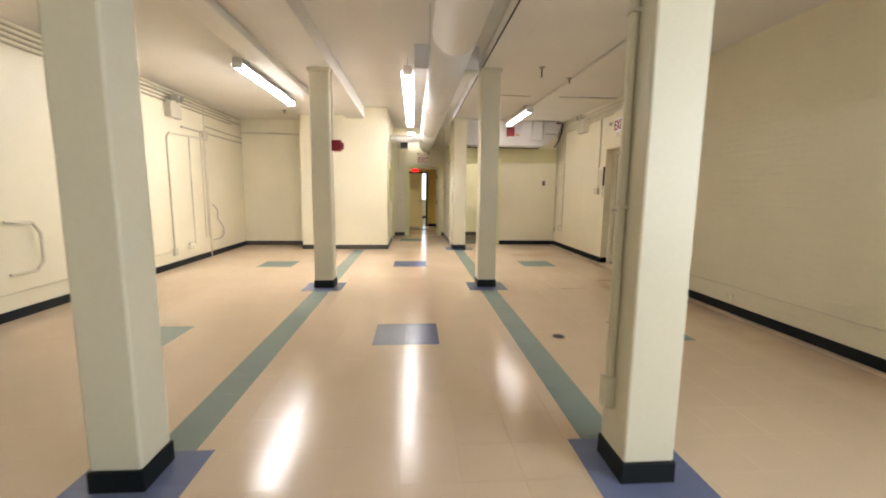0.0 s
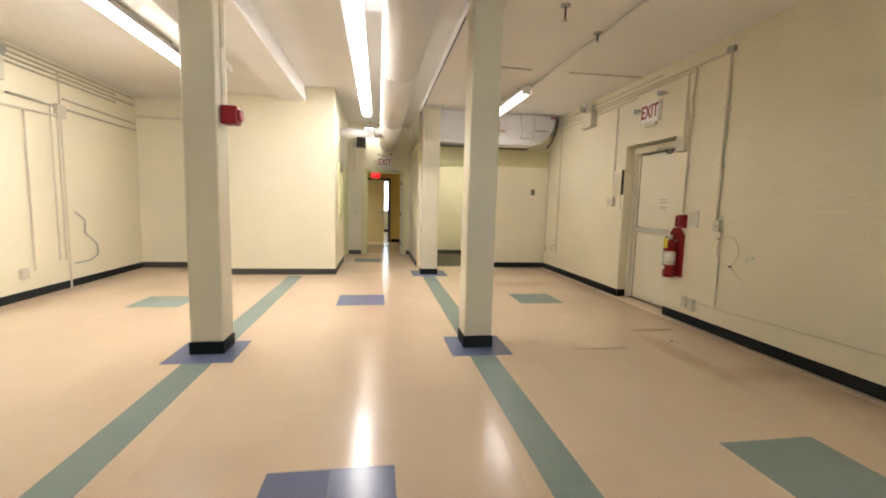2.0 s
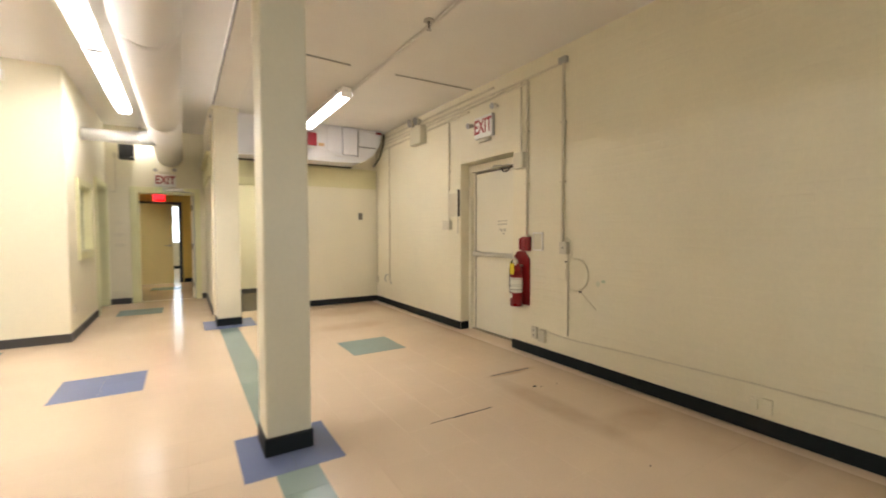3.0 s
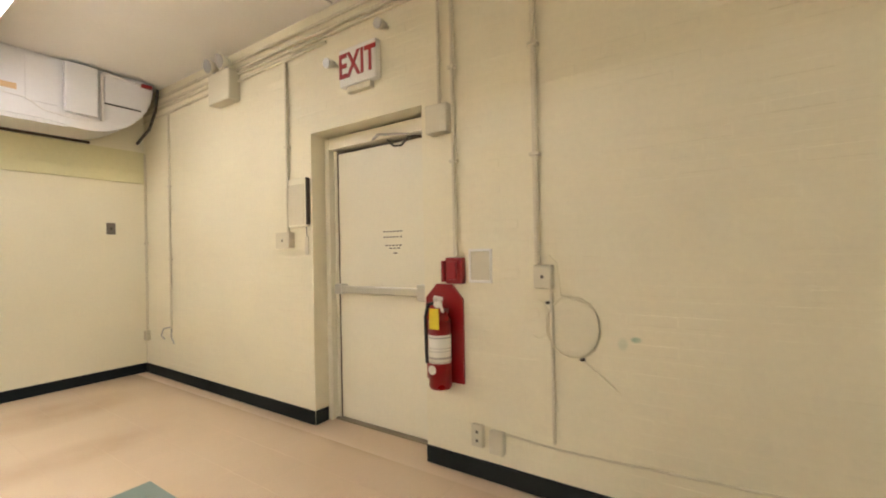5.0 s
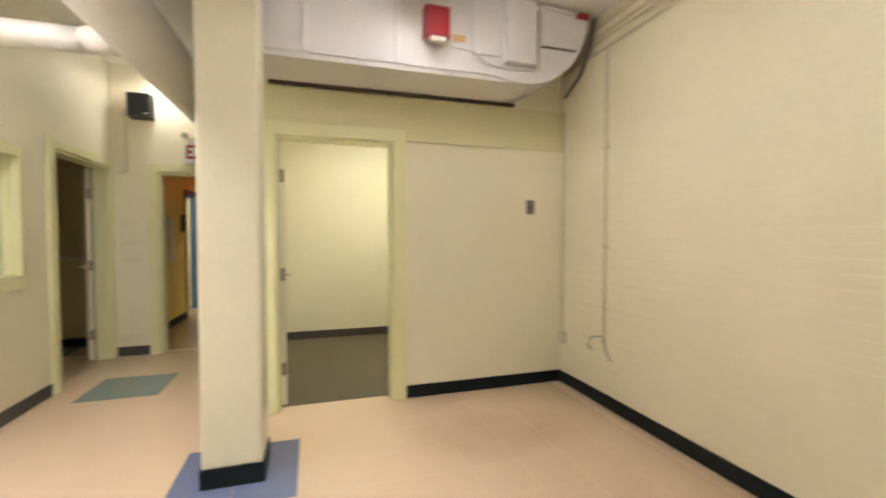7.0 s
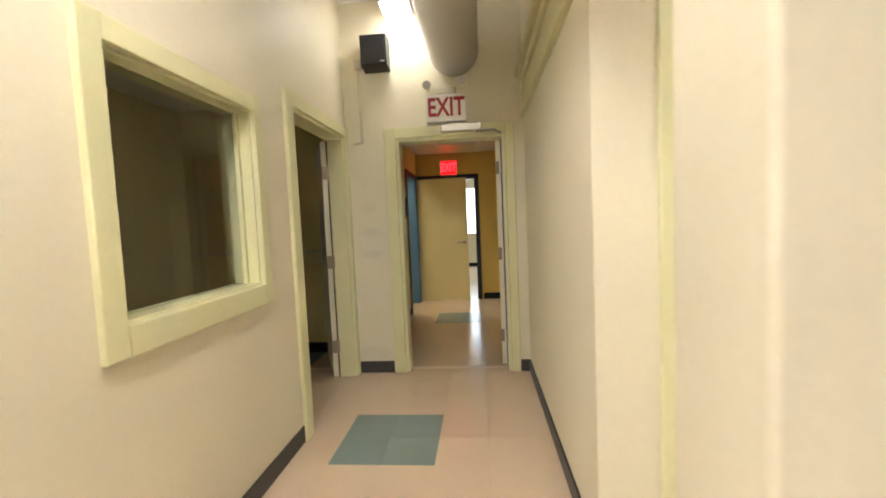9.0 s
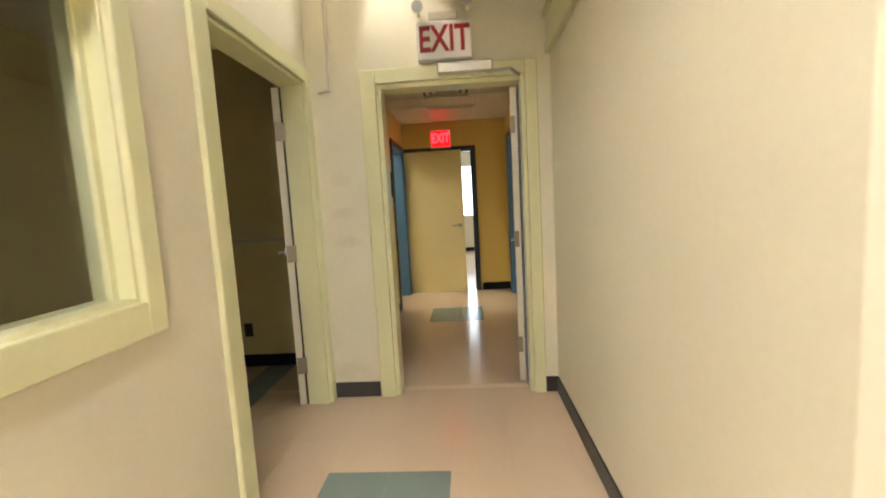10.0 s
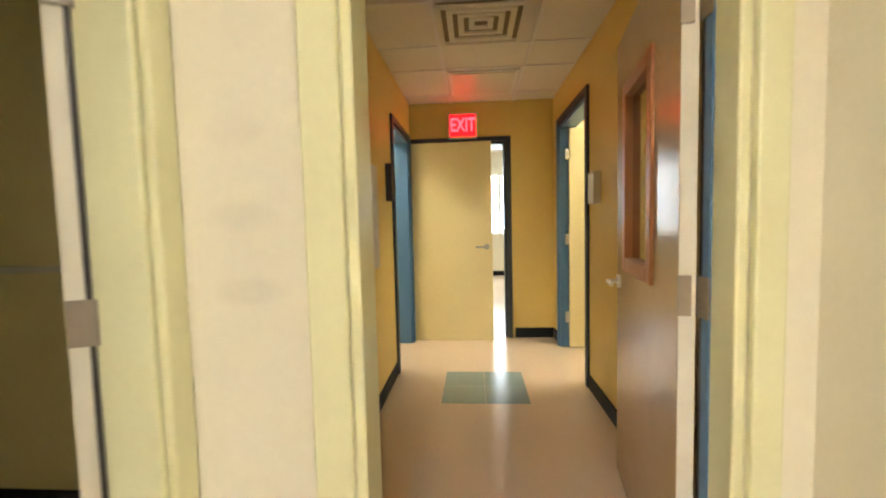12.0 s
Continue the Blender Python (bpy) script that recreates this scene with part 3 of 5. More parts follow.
def plate(name, x, y, z, w, h, d, label, way="w", slots=0, material=PLASTIC, category="outlet"):
    e = thing(name, label, category, at=(x, y, z))
    if way in "we":
        s = -1 if way == "w" else 1
        part("cover", boxes((min(x, x + s * d), max(x, x + s * d), y - w / 2, y + w / 2, z - h / 2, z + h / 2), bevel=min(0.006, d / 3)), material, e)
        for i in range(slots):
            zz = z + (i - (slots - 1) / 2) * h * 0.4
            part("socket", boxes((x + s * d - 0.0015, x + s * d + 0.0015, y - 0.007, y + 0.007, zz - 0.008, zz + 0.008)), DARKM, e)
    else:
        part("cover", boxes((x - w / 2, x + w / 2, y - d, y, z - h / 2, z + h / 2), bevel=min(0.006, d / 3)), material, e)
        for i in range(slots):
            zz = z + (i - (slots - 1) / 2) * h * 0.4
            part("socket", boxes((x - 0.009, x + 0.009, y - d - 0.0015, y - d + 0.0015, zz - 0.012, zz + 0.012)), DARKM, e)
    return e


xp = XE - 0.02
conduit("cream painted conduit down the brick wall to a junction box", [(xp, 4.125, 2.94), (xp, 4.125, 1.22)], 0.015, clip_every=0.55)
conduit("thin cream conduit below the junction box", [(xp + 0.008, 4.055, 1.10), (xp + 0.008, 4.055, 0.30)], 0.009)
conduit("cream painted conduit down the brick wall to the alarm pull", [(xp, 4.625, 2.93), (xp, 4.625, 1.27)], 0.012, clip_every=0.55)
conduit("cream painted conduit down to a small alarm box", [(xp, 4.72, 2.93), (xp, 4.72, 2.18)], 0.010)
conduit("cream painted conduit along the top of the brick wall", [(xp, 4.125, 2.93), (xp, 8.72, 2.93)], 0.012, clip_every=0.9)
conduit("cream painted conduit along the top of the brick wall", [(xp, 4.60, 2.885), (xp, 8.72, 2.885)], 0.012, clip_every=0.9)
conduit("cream painted conduit along the top of the brick wall", [(xp, 5.7, 2.84), (xp, 8.72, 2.80)], 0.012, clip_every=0.9)
conduit("cream painted conduit along the ceiling edge", [(xp, 5.2, 3.0), (xp, 8.72, 3.0)], 0.012, clip_every=0.9)
conduit("cream painted conduit down to a switch box", [(xp, 6.17, 2.81), (xp, 6.17, 1.47)], 0.012, clip_every=0.5)
conduit("cream painted conduit down to a wall socket", [(xp, 8.14, 2.80), (xp, 8.14, 0.50)], 0.010, clip_every=0.7)
conduit("cream painted conduit in the corner", [(xp, 8.71, 2.45), (xp, 8.71, 0.45)], 0.010, clip_every=0.7)
plate("conduit_fitting", XE, 4.125, 2.95, 0.09, 0.06, 0.05, "dark metal conduit fitting at the wall top", category="conduit fitting", material=GALV)
plate("junction_box", XE, 4.09, 1.155, 0.095, 0.12, 0.05, "cream junction box under a conduit", slots=1, category="junction box")
plate("alarm_box", XE, 4.715, 2.08, 0.15, 0.17, 0.07, "cream square alarm box beside the exit door", category="alarm box")
plate("switch_box", XE, 6.205, 1.405, 0.17, 0.125, 0.055, "cream double switch box beside the exit door", slots=1, material=CONDUIT, category="switch")
plate("wall_socket", XE, 4.50, 0.245, 0.075, 0.125, 0.03, "cream wall socket low on the brick wall", slots=2)
plate("wall_socket", XE, 4.375, 0.235, 0.085, 0.125, 0.045, "cream data socket box low on the brick wall")
plate("wall_socket", XE, 8.71, 0.42, 0.07, 0.11, 0.04, "cream socket box low in the corner")
plate("wall_socket", XE, 2.415, 0.185, 0.06, 0.11, 0.025, "cream painted wall socket low on the brick wall", material=BRICKPAINT)
plate("wall_socket", XE, 2.49, 0.185, 0.045, 0.07, 0.02, "small cream data socket low on the brick wall", material=BRICKPAINT)
plate("wall_socket", XB, 8.02, 0.37, 0.075, 0.12, 0.01, "cream wall socket under the hall window", "e", 2)
plate("light_switch", 3.545, YNE, 1.608, 0.08, 0.125, 0.012, "brown steel light switch plate", "s", 1, mat("brown_steel", (0.20, 0.17, 0.14), 0.45, metal=0.5), "switch")
conduit("thin cream cable stapled along the brick wall", [(xp + 0.012, 4.34, 0.285), (xp + 0.012, 4.03, 0.27), (xp + 0.012, 3.2, 0.30), (xp + 0.012, 2.5, 0.315), (xp + 0.012, 1.0, 0.32), (xp + 0.012, -1.0, 0.36)], 0.006, name="cable")
loop = [(xp + 0.006, 3.953 + 0.135 * math.cos(a), 0.903 + 0.152 * math.sin(a)) for a in [2.2 + i * math.pi / 14 for i in range(0, 29)]]
conduit("cream painted coil of cable stapled under the junction box", [(xp, 4.085, 1.215), (xp - 0.012, 4.06, 1.262), (xp - 0.012, 4.02, 1.225), (xp - 0.005, 4.005, 1.06)] + loop[:-1] + loop[1:11] + [(xp + 0.006, 3.729, 0.604)], 0.0048, BRICKPAINT, name="cable")
side = [(xp + 0.012, 4.13 + 0.058 * math.cos(a), 0.93 + 0.10 * math.sin(a)) for a in [1.4 + i * math.pi / 8 for i in range(0, 11)]]
conduit("thin cream painted cable loop on the brick wall", side, 0.004, BRICKPAINT, name="cable")
for y, z in ((4.075, 1.02), (3.905, 0.748)):
    clip = thing("cable_clip", "small dark cable clip on the brick wall", "cable clip", "cable clips", (xp, y, z))
    part("clip", boxes((XE - 0.024, XE - 0.002, y - 0.011, y + 0.011, z - 0.006, z + 0.006), bevel=0.003), DARKM, clip)
conduit("loose cable end hanging on the brick wall", [(xp, 8.14, 0.56), (xp - 0.03, 8.24, 0.54), (xp - 0.03, 8.30, 0.46), (xp - 0.01, 8.27, 0.42)], 0.007, GALV, name="cable")
conduit("loose cable end hanging on the brick wall", [(xp, 8.14, 0.55), (xp - 0.03, 8.08, 0.47), (xp - 0.03, 8.02, 0.40)], 0.006, GALV, name="cable")
panel = thing("wall_cabinet", "flat cream notice box beside the exit door recess", "notice box", at=(XE, 6.045, 1.69))
part("box_body", boxes((XE - 0.035, XE, 5.94, 6.15, 1.505, 1.88), bevel=0.004), DOORW, panel)
part("cover_sheet", boxes((XE - 0.038, XE - 0.0355, 5.955, 6.14, 1.52, 1.83)), CONDUIT, panel)
part("dark_edge", boxes((XE - 0.034, XE - 0.002, 5.928, 5.9395, 1.52, 1.875)), DARKM, panel)
part("tag", boxes((XE - 0.012, XE - 0.004, 5.945, 5.985, 1.29, 1.43), bevel=0.003), PLASTIC, panel)
part("tag_string", rod(bmesh.new(), (XE - 0.008, 5.965, 1.43), (XE - 0.008, 5.965, 1.505), 0.003), DARKM, panel)

# ---- alarm pull, notice, extinguisher ----
PS = -0.02
pull = thing("fire_alarm_pull", "dark red fire alarm pull station under a conduit", "fire alarm", at=(XE, 4.63, 1.18))
part("back_box", boxes((XE - 0.05, XE, 4.588 + PS, 4.70 + PS, 1.105, 1.258), bevel=0.008), RED, pull)
part("pull_handle", boxes((XE - 0.072, XE - 0.05, 4.615 + PS, 4.675 + PS, 1.13, 1.235), bevel=0.008), REDBOX, pull)
part("side_cover", boxes((XE - 0.062, XE - 0.02, 4.701 + PS, 4.722 + PS, 1.115, 1.24), bevel=0.006), RED, pull)
notice = thing("framed_notice", "white framed paper notice on the brick wall", "notice", at=(XE, 4.468, 1.205))
N0, N1, M0, M1 = 4.395, 4.541, 1.112, 1.305
part("frame", boxes((XE - 0.014, XE, N0, N1, M0, M0 + 0.016), (XE - 0.014, XE, N0, N1, M1 - 0.014, M1), (XE - 0.014, XE, N0, N0 + 0.012, M0 + 0.016, M1 - 0.014), (XE - 0.014, XE, N1 - 0.012, N1, M0 + 0.016, M1 - 0.014), bevel=0.003), SIGNW, notice)
part("sheet", boxes((XE - 0.007, XE, N0 + 0.012, N1 - 0.012, M0 + 0.016, M1 - 0.014)), PLASTIC, notice)

ext = thing("fire_extinguisher", "red fire extinguisher with white label hung on a red board", "fire extinguisher", at=(XE - 0.09, 4.70, 0.42))
EY, EX, EZ = 4.693, XE - 0.10, 0.522
part("cylinder", rod(bmesh.new(), (EX, EY, EZ), (EX, EY, EZ + 0.372), 0.066, 26), RED, ext, smooth=True)
b2 = bmesh.new()
rod(b2, (EX, EY, EZ + 0.372), (EX, EY, EZ + 0.419), 0.066, 26, 0.045)
rod(b2, (EX, EY, EZ + 0.419), (EX, EY, EZ + 0.446), 0.045, 26, 0.022)
part("shoulder", b2, RED, ext, smooth=True)
part("foot_ring", rod(bmesh.new(), (EX, EY, EZ - 0.012), (EX, EY, EZ), 0.060, 26), RED, ext)
lab = part("label", rod(bmesh.new(), (EX, EY, EZ + 0.138), (EX, EY, EZ + 0.298), 0.0668, 26), PAPER, ext, "white printed label", True)
for zz, hh in ((0.143, 0.004), (0.163, 0.011), (0.205, 0.003), (0.222, 0.003), (0.28, 0.006)):
    part("label_print", rod(bmesh.new(), (EX, EY, EZ + zz), (EX, EY, EZ + zz + hh), 0.0673, 26), GALV, lab)
part("round_sticker", rod(bmesh.new(), (EX - 0.066, EY + 0.01, EZ + 0.102), (EX - 0.0695, EY + 0.01, EZ + 0.102), 0.026, 18), PAPER, ext, "white round sticker")
valve = part("valve", rod(bmesh.new(), (EX, EY, EZ + 0.446), (EX, EY, EZ + 0.493), 0.02, 14), STEEL, ext)
part("lever", rods([(EX, EY + 0.03, EZ + 0.488), (EX - 0.04, EY, EZ + 0.512), (EX - 0.085, EY - 0.075, EZ + 0.513)], 0.010), SIGNW, valve, "pale squeeze lever")
part("gauge", rod(bmesh.new(), (EX - 0.02, EY, EZ + 0.470), (EX - 0.034, EY, EZ + 0.470), 0.017, 16), SIGNW, valve)
part("carry_handle", rods([(EX + 0.0, EY, EZ + 0.484), (EX - 0.05, EY - 0.04, EZ + 0.479), (EX - 0.09, EY - 0.085, EZ + 0.442)], 0.009), SIGNW, valve)
part("tag", boxes((EX - 0.075, EX - 0.071, EY - 0.045, EY + 0.02, EZ + 0.335, EZ + 0.451)), YELLOWTAG, ext, "yellow inspection tag")
part("hose", rods([(EX, EY + 0.02, EZ + 0.474), (EX, EY + 0.075, EZ + 0.465), (EX - 0.01, EY + 0.092, EZ + 0.391), (EX - 0.01, EY + 0.088, EZ + 0.186), (EX - 0.01, EY + 0.085, EZ + 0.121)], 0.010), BLACKP, ext, "black hose")
board = thing("backing_board", "red board with clipped corners behind the extinguisher", "backing board", at=(XE, 4.69, 0.78))
part("panel", prism([(4.585, 0.52), (4.845, 0.52), (4.845, 1.015), (4.765, 1.10), (4.66, 1.10), (4.585, 1.015)], "x", XE - 0.018, XE - 0.001), RED, board)
part("hook", boxes((XE - 0.05, XE - 0.018, EY - 0.012, EY + 0.012, 0.93, 0.955)), STEEL, board)

# ---- north-east partition: band, open doorway, soffit duct ----
band = tagged(thing("trim_band", "pale yellow painted timber band round the partition", "trim", at=(2.4, YNE, 2.2)), kind="structure")
part("lower_rail", boxes((OX1 + 0.105, XE - 0.002, YNE - 0.022, YNE, 2.12, 2.235), (XH, OX0 - 0.085, YNE - 0.022, YNE, 2.12, 2.235), (OX0 - 0.085, OX1 + 0.105, YNE - 0.022, YNE, 2.185, 2.235), bevel=0.003), BAND, band)
part("upper_board", boxes((XH - 0.012, XE - 0.002, YNE - 0.014, YNE, 2.235, 2.474)), BAND, band)
part("hall_rail", boxes((XH - 0.035, XH, YNE + 0.004, YN - 0.002, 2.19, 2.25), bevel=0.006), BAND, band)
part("hall_board", boxes((XH - 0.02, XH, YNE + 0.004, YN - 0.002, 2.25, 2.52)), BAND, band)
part("hall_moulding", boxes((XH - 0.06, XH - 0.0, YNE + 0.004, YN - 0.002, 2.52, 2.58), (XH - 0.045, XH - 0.02, YNE + 0.004, YN - 0.002, 2.40, 2.44), bevel=0.008), BAND, band)
for i in range(22):
    xx = 1.62 + i * 0.098
    part("relief_mark", boxes((xx, xx + 0.032, YNE - 0.0165, YNE - 0.0135, 2.335, 2.385 + 0.008 * (i % 3))), BAND, band)


def casing(name, label, rows, material=TRIM, bevel=0.006):
    d = tagged(thing(name, label, "door frame", at=((rows[0][0] + rows[0][1]) / 2, rows[0][2], 0)), kind="structure")
    for n, r in zip(("jamb", "jamb", "head", "casing", "casing", "casing_head"), rows):
        part(n, boxes(r, bevel=bevel), material, d)
    return d


def lever(parent, p, toward, along, material=STEEL):
    """Lever handle at p on a leaf: rose, neck and lever. toward: out of the leaf; along: the lever's way."""
    p, o, a = Vector(p), Vector(toward), Vector(along)
    h = part("handle", rods([p, p + o * 0.055, p + o * 0.055 + a * 0.11], 0.009), material, parent, "metal lever handle")
    part("rose", rod(bmesh.new(), p, p + o * 0.012, 0.03, 18), material, h)
    return h


casing("door_2", "pale yellow frame of the open side room doorway", [
    (OX0 - 0.0, OX0 + 0.02, YNE - 0.005, YNE + T + 0.005, 0, OZ), (OX1 - 0.02, OX1, YNE - 0.005, YNE + T + 0.005, 0, OZ), (OX0 + 0.02, OX1 - 0.02, YNE - 0.005, YNE + T + 0.005, OZ - 0.02, OZ),
    (OX0 - 0.085, OX0, YNE - 0.025, YNE, 0, OZ + 0.1), (OX1, OX1 + 0.105, YNE - 0.025, YNE, 0, OZ + 0.1), (OX0, OX1, YNE - 0.025, YNE, OZ, OZ + 0.1)])
lf = thing("open_door", "cream door leaf standing open into the side room", "door", at=(OX0 + 0.04, YNE + T, 0))
SM = pose(OX0 + 0.022, YNE + T - 0.02, 0, 0, 0, 6)
part("leaf", placed(boxes((0, 0.04, 0, 0.86, 0.01, OZ - 0.03), bevel=0.003), SM), DOORW, lf)
lever(lf, SM @ Vector((0.04, 0.79, 0.98)), SM.to_3x3() @ Vector((1, 0, 0)), SM.to_3x3() @ Vector((0, -1, 0)), BRONZE)
for z in (0.3, 1.05, 1.82):
    part("hinge", placed(boxes((0, 0.035, -0.010, -0.0005, z - 0.05, z + 0.05)), SM), BRONZE, lf, "dull bronze hinge")

soff = thing("soffit_duct", "large pale grey sheet metal duct over the partition", "duct", at=(2.5, 8.45, 2.7))
prof = [(1.36, 2.50), (3.20, 2.50)] + [(3.20 + 0.56 * math.sin(a), 2.50 + 0.56 * (1 - math.cos(a))) for a in [i * math.pi / 20 for i in range(1, 11)]] + [(3.76, 3.095), (1.36, 3.095)]
part("duct_body", prism(prof, "y", 8.26, 8.76), DUCTG, soff)
front = [(1.37, 2.53), (2.85, 2.53)] + [(2.85 + 0.35 * k / 6, 2.53 - 0.035 * (1 - math.cos(math.pi * k / 6)) / 2) for k in range(1, 7)] + [(3.20 + 0.54 * math.sin(a), 2.495 + 0.54 * (1 - math.cos(a))) for a in [i * math.pi / 20 for i in range(1, 11)]] + [(3.74, 3.085), (1.37, 3.085)]
part("front_plate", prism(front, "y", 8.246, 8.2595), DUCTG, soff)
part("front_box", boxes((3.03, 3.27, 8.185, 8.2455, 2.62, 3.075), bevel=0.006), DUCTG, soff)
part("front_panel", boxes((2.78, 3.0, 8.234, 8.2455, 2.66, 3.06), bevel=0.004), DUCTG, soff)
part("front_panel", boxes((3.335, 3.64, 8.232, 8.2455, 2.79, 3.055), bevel=0.004), DUCTG, soff)
# Solid dark strip drawn as the shade below the panel.
part("panel_gap_shade", boxes((3.335, 3.64, 8.238, 8.2455, 2.778, 2.7895)), DARKM, soff, "dark strip standing for the shaded gap under the panel")
for x in (1.62, 2.22):
    part("seam_strip", boxes((x, x + 0.022, 8.236, 8.2455, 2.535, 3.08), bevel=0.003), DUCTG, soff)
part("bottom_seam", boxes((1.37, 3.05, 8.255, 8.275, 2.492, 2.4995)), DUCTG, soff)
# Dark brown strip paints the shaded gap between duct and wall.
part("wall_gap_shade", boxes((1.37, 3.36, 8.72, 8.755, 2.478, 2.4985)), mat("dark_brown_gap_shade", (0.07, 0.05, 0.03), 0.8), soff, "dark strip standing for the shaded gap along the wall")
conduit("white conduit over the soffit duct", [(3.31, 8.222, 2.60), (3.31, 8.222, 3.03), (3.35, 8.222, 3.07), (3.66, 8.222, 3.04)], 0.014, DUCT)
conduit("thin wire along the soffit duct", [(2.60, 8.236, 2.69), (2.78, 8.236, 2.68), (2.90, 8.236, 2.60), (3.10, 8.236, 2.575), (3.31, 8.23, 2.60)], 0.006, DUCT, name="cable")
conduit("dark hanging flexible conduit at the duct end", [(3.79, 8.23, 3.05), (3.79, 8.28, 2.85), (3.76, 8.36, 2.65), (3.66, 8.41, 2.48)], 0.014, DARKM)


def strobe(x, y, z, way, label):
    s = thing("fire_alarm_strobe", label, "fire alarm", "red alarm sounders", (x, y, z))
    if way == "s":
        part("housing", boxes((x - 0.09, x + 0.09, y - 0.09, y, z - 0.095, z + 0.12), bevel=0.014), REDBOX, s)
        part("strobe_lens", boxes((x - 0.055, x + 0.055, y - 0.105, y - 0.06, z - 0.13, z - 0.0955), bevel=0.006), PAPER, s, "clear strobe lens")
    else:
        part("housing", boxes((x, x + 0.13, y - 0.06, y + 0.06, z - 0.075, z + 0.075), bevel=0.014), REDBOX, s)
        part("sounder_cap", rod(bmesh.new(), (x + 0.13, y, z), (x + 0.155, y, z), 0.055, 18, 0.045), REDBOX, s, smooth=True)
    return s


strobe(2.50, 8.246, 2.80, "s", "red fire alarm sounder on the soffit duct")
strobe(-1.094 + CH, 3.93, 1.985, "e", "red fire alarm sounder on the side of a column")
plate("small_label", 2.68, 8.2455, 2.755, 0.10, 0.05, 0.004, "small tan label on the duct", "s", 0, mat("tan_label", (0.6, 0.38, 0.2), 0.7), "label")
plate("red_junction", 3.68, 8.222, 3.04, 0.10, 0.035, 0.035, "small red alarm fitting at the duct", "s", 0, RED, "fitting")
conduit("cream conduit up the column to the ceiling", [(-1.094 + CH + 0.015, 3.90, 2.05), (-1.094 + CH + 0.015, 3.90, 2.93), (-1.094 + CH + 0.04, 3.86, 2.98)], 0.012, clip_every=0.4)
conduit("cream conduit up the column to the ceiling", [(-1.094 + CH + 0.015, 3.95, 2.05), (-1.094 + CH + 0.015, 3.95, 2.98)], 0.010)
conduit("cream conduit down the near column", [(1.277 - 0.115 - 0.022, -0.2, 3.04), (1.277 - 0.115 - 0.022, -0.2, 0.45)], 0.021, clip_every=0.7)
plate("conduit_box", 1.277 - 0.115, -0.2, 0.40, 0.06, 0.16, 0.06, "cream box at the foot of the column conduit", category="junction box")

# ---- east bay ceiling: pipes, sprinklers ----
conduit("thin cream pipe under the ceiling", [(2.56, -4.8, HR - 0.025), (2.56, 6.7, HR - 0.025)], 0.02, WHITE)
conduit("dark line of a cable across the ceiling", [(2.80, 5.65, HR - 0.008), (3.84, 5.62, HR - 0.008)], 0.008, GALV, name="cable")
conduit("dark line of a cable across the ceiling", [(1.70, 5.62, HR - 0.008), (2.28, 5.66, HR - 0.008)], 0.008, GALV, name="cable")
conduit("dark cable along the beam edge", [(1.098, -4.8, 3.052), (1.098, 8.6, 3.052)], 0.009, DARKM, name="cable")


def sprinkler(x, y, z, drop):
    s = thing("sprinkler", "small metal ceiling fitting hanging from the ceiling", "sprinkler", "ceiling fittings", (x, y, z))
    part("rose", rod(bmesh.new(), (x, y, z - 0.012), (x, y, z), 0.045, 16), GALV, s)
    part("stem", rod(bmesh.new(), (x, y, z - drop), (x, y, z - 0.012), 0.009, 10), DARKM, s)
    part("deflector", rod(bmesh.new(), (x, y, z - drop - 0.006), (x, y, z - drop), 0.022, 12), GALV, s)


sprinkler(1.94, 3.9, HR, 0.13)
sprinkler(2.52, 4.40, HR, 0.08)
sprinkler(1.95, 1.55, HR, 0.06)
sprinkler(-2.6, 7.4, HL, 0.06)

# ---- west wall ----
xw = XW + 0.02
conduit("cream conduit loop on the west wall", [(xw, 5.42, 0.30), (xw, 5.42, 2.24), (xw, 5.5, 2.31), (xw, 6.80, 2.36)], 0.016, clip_every=0.0)
conduit("cream conduit down the west wall", [(xw, 6.13, 0.34), (xw, 6.13, 2.33)], 0.012)
conduit("cream conduit down the west wall", [(xw, 6.56, 0.42), (xw, 6.56, 2.46)], 0.010)
conduit("cream conduit down the west wall", [(xw, 6.68, 0.40), (xw, 6.68, 2.50)], 0.014)
conduit("cream conduit down the west wall", [(xw, 6.74, 0.0), (xw, 6.74, 2.95)], 0.012)
conduit("dark loose cable on the west wall", [(xw, 6.90, 1.06), (xw, 7.0, 1.0), (xw + 0.01, 7.08, 0.93), (xw + 0.01, 7.06, 0.75), (xw + 0.01, 7.2, 0.66), (xw + 0.01, 7.33, 0.54), (xw + 0.01, 7.32, 0.40), (xw, 7.15, 0.33), (xw, 6.85, 0.33)], 0.010, GALV, name="cable")
conduit("cream cable along the west wall", [(xw, 1.0, 0.27), (xw, 3.4, 0.29), (xw, 5.4, 0.30)], 0.008, name="cable")
plate("junction_box", XW, 5.42, 0.28, 0.10, 0.12, 0.05, "cream junction box low on the west wall", "e", 0, category="junction box")
plate("junction_box", XW, 5.95, 0.32, 0.10, 0.12, 0.05, "cream junction box low on the west wall", "e", 0, category="junction box")
plate("junction_box", XW, 6.72, 2.42, 0.16, 0.18, 0.06, "cream junction box high on the west wall", "e", 0, category="junction box")
conduit("cream handle shaped pipe on the west wall", [(xw, 2.42, 0.47), (xw + 0.03, 2.70, 0.47), (xw + 0.03, 2.79, 0.56), (xw + 0.03, 2.79, 0.88), (xw + 0.03, 2.70, 1.0), (xw, 2.42, 1.02)], 0.016)
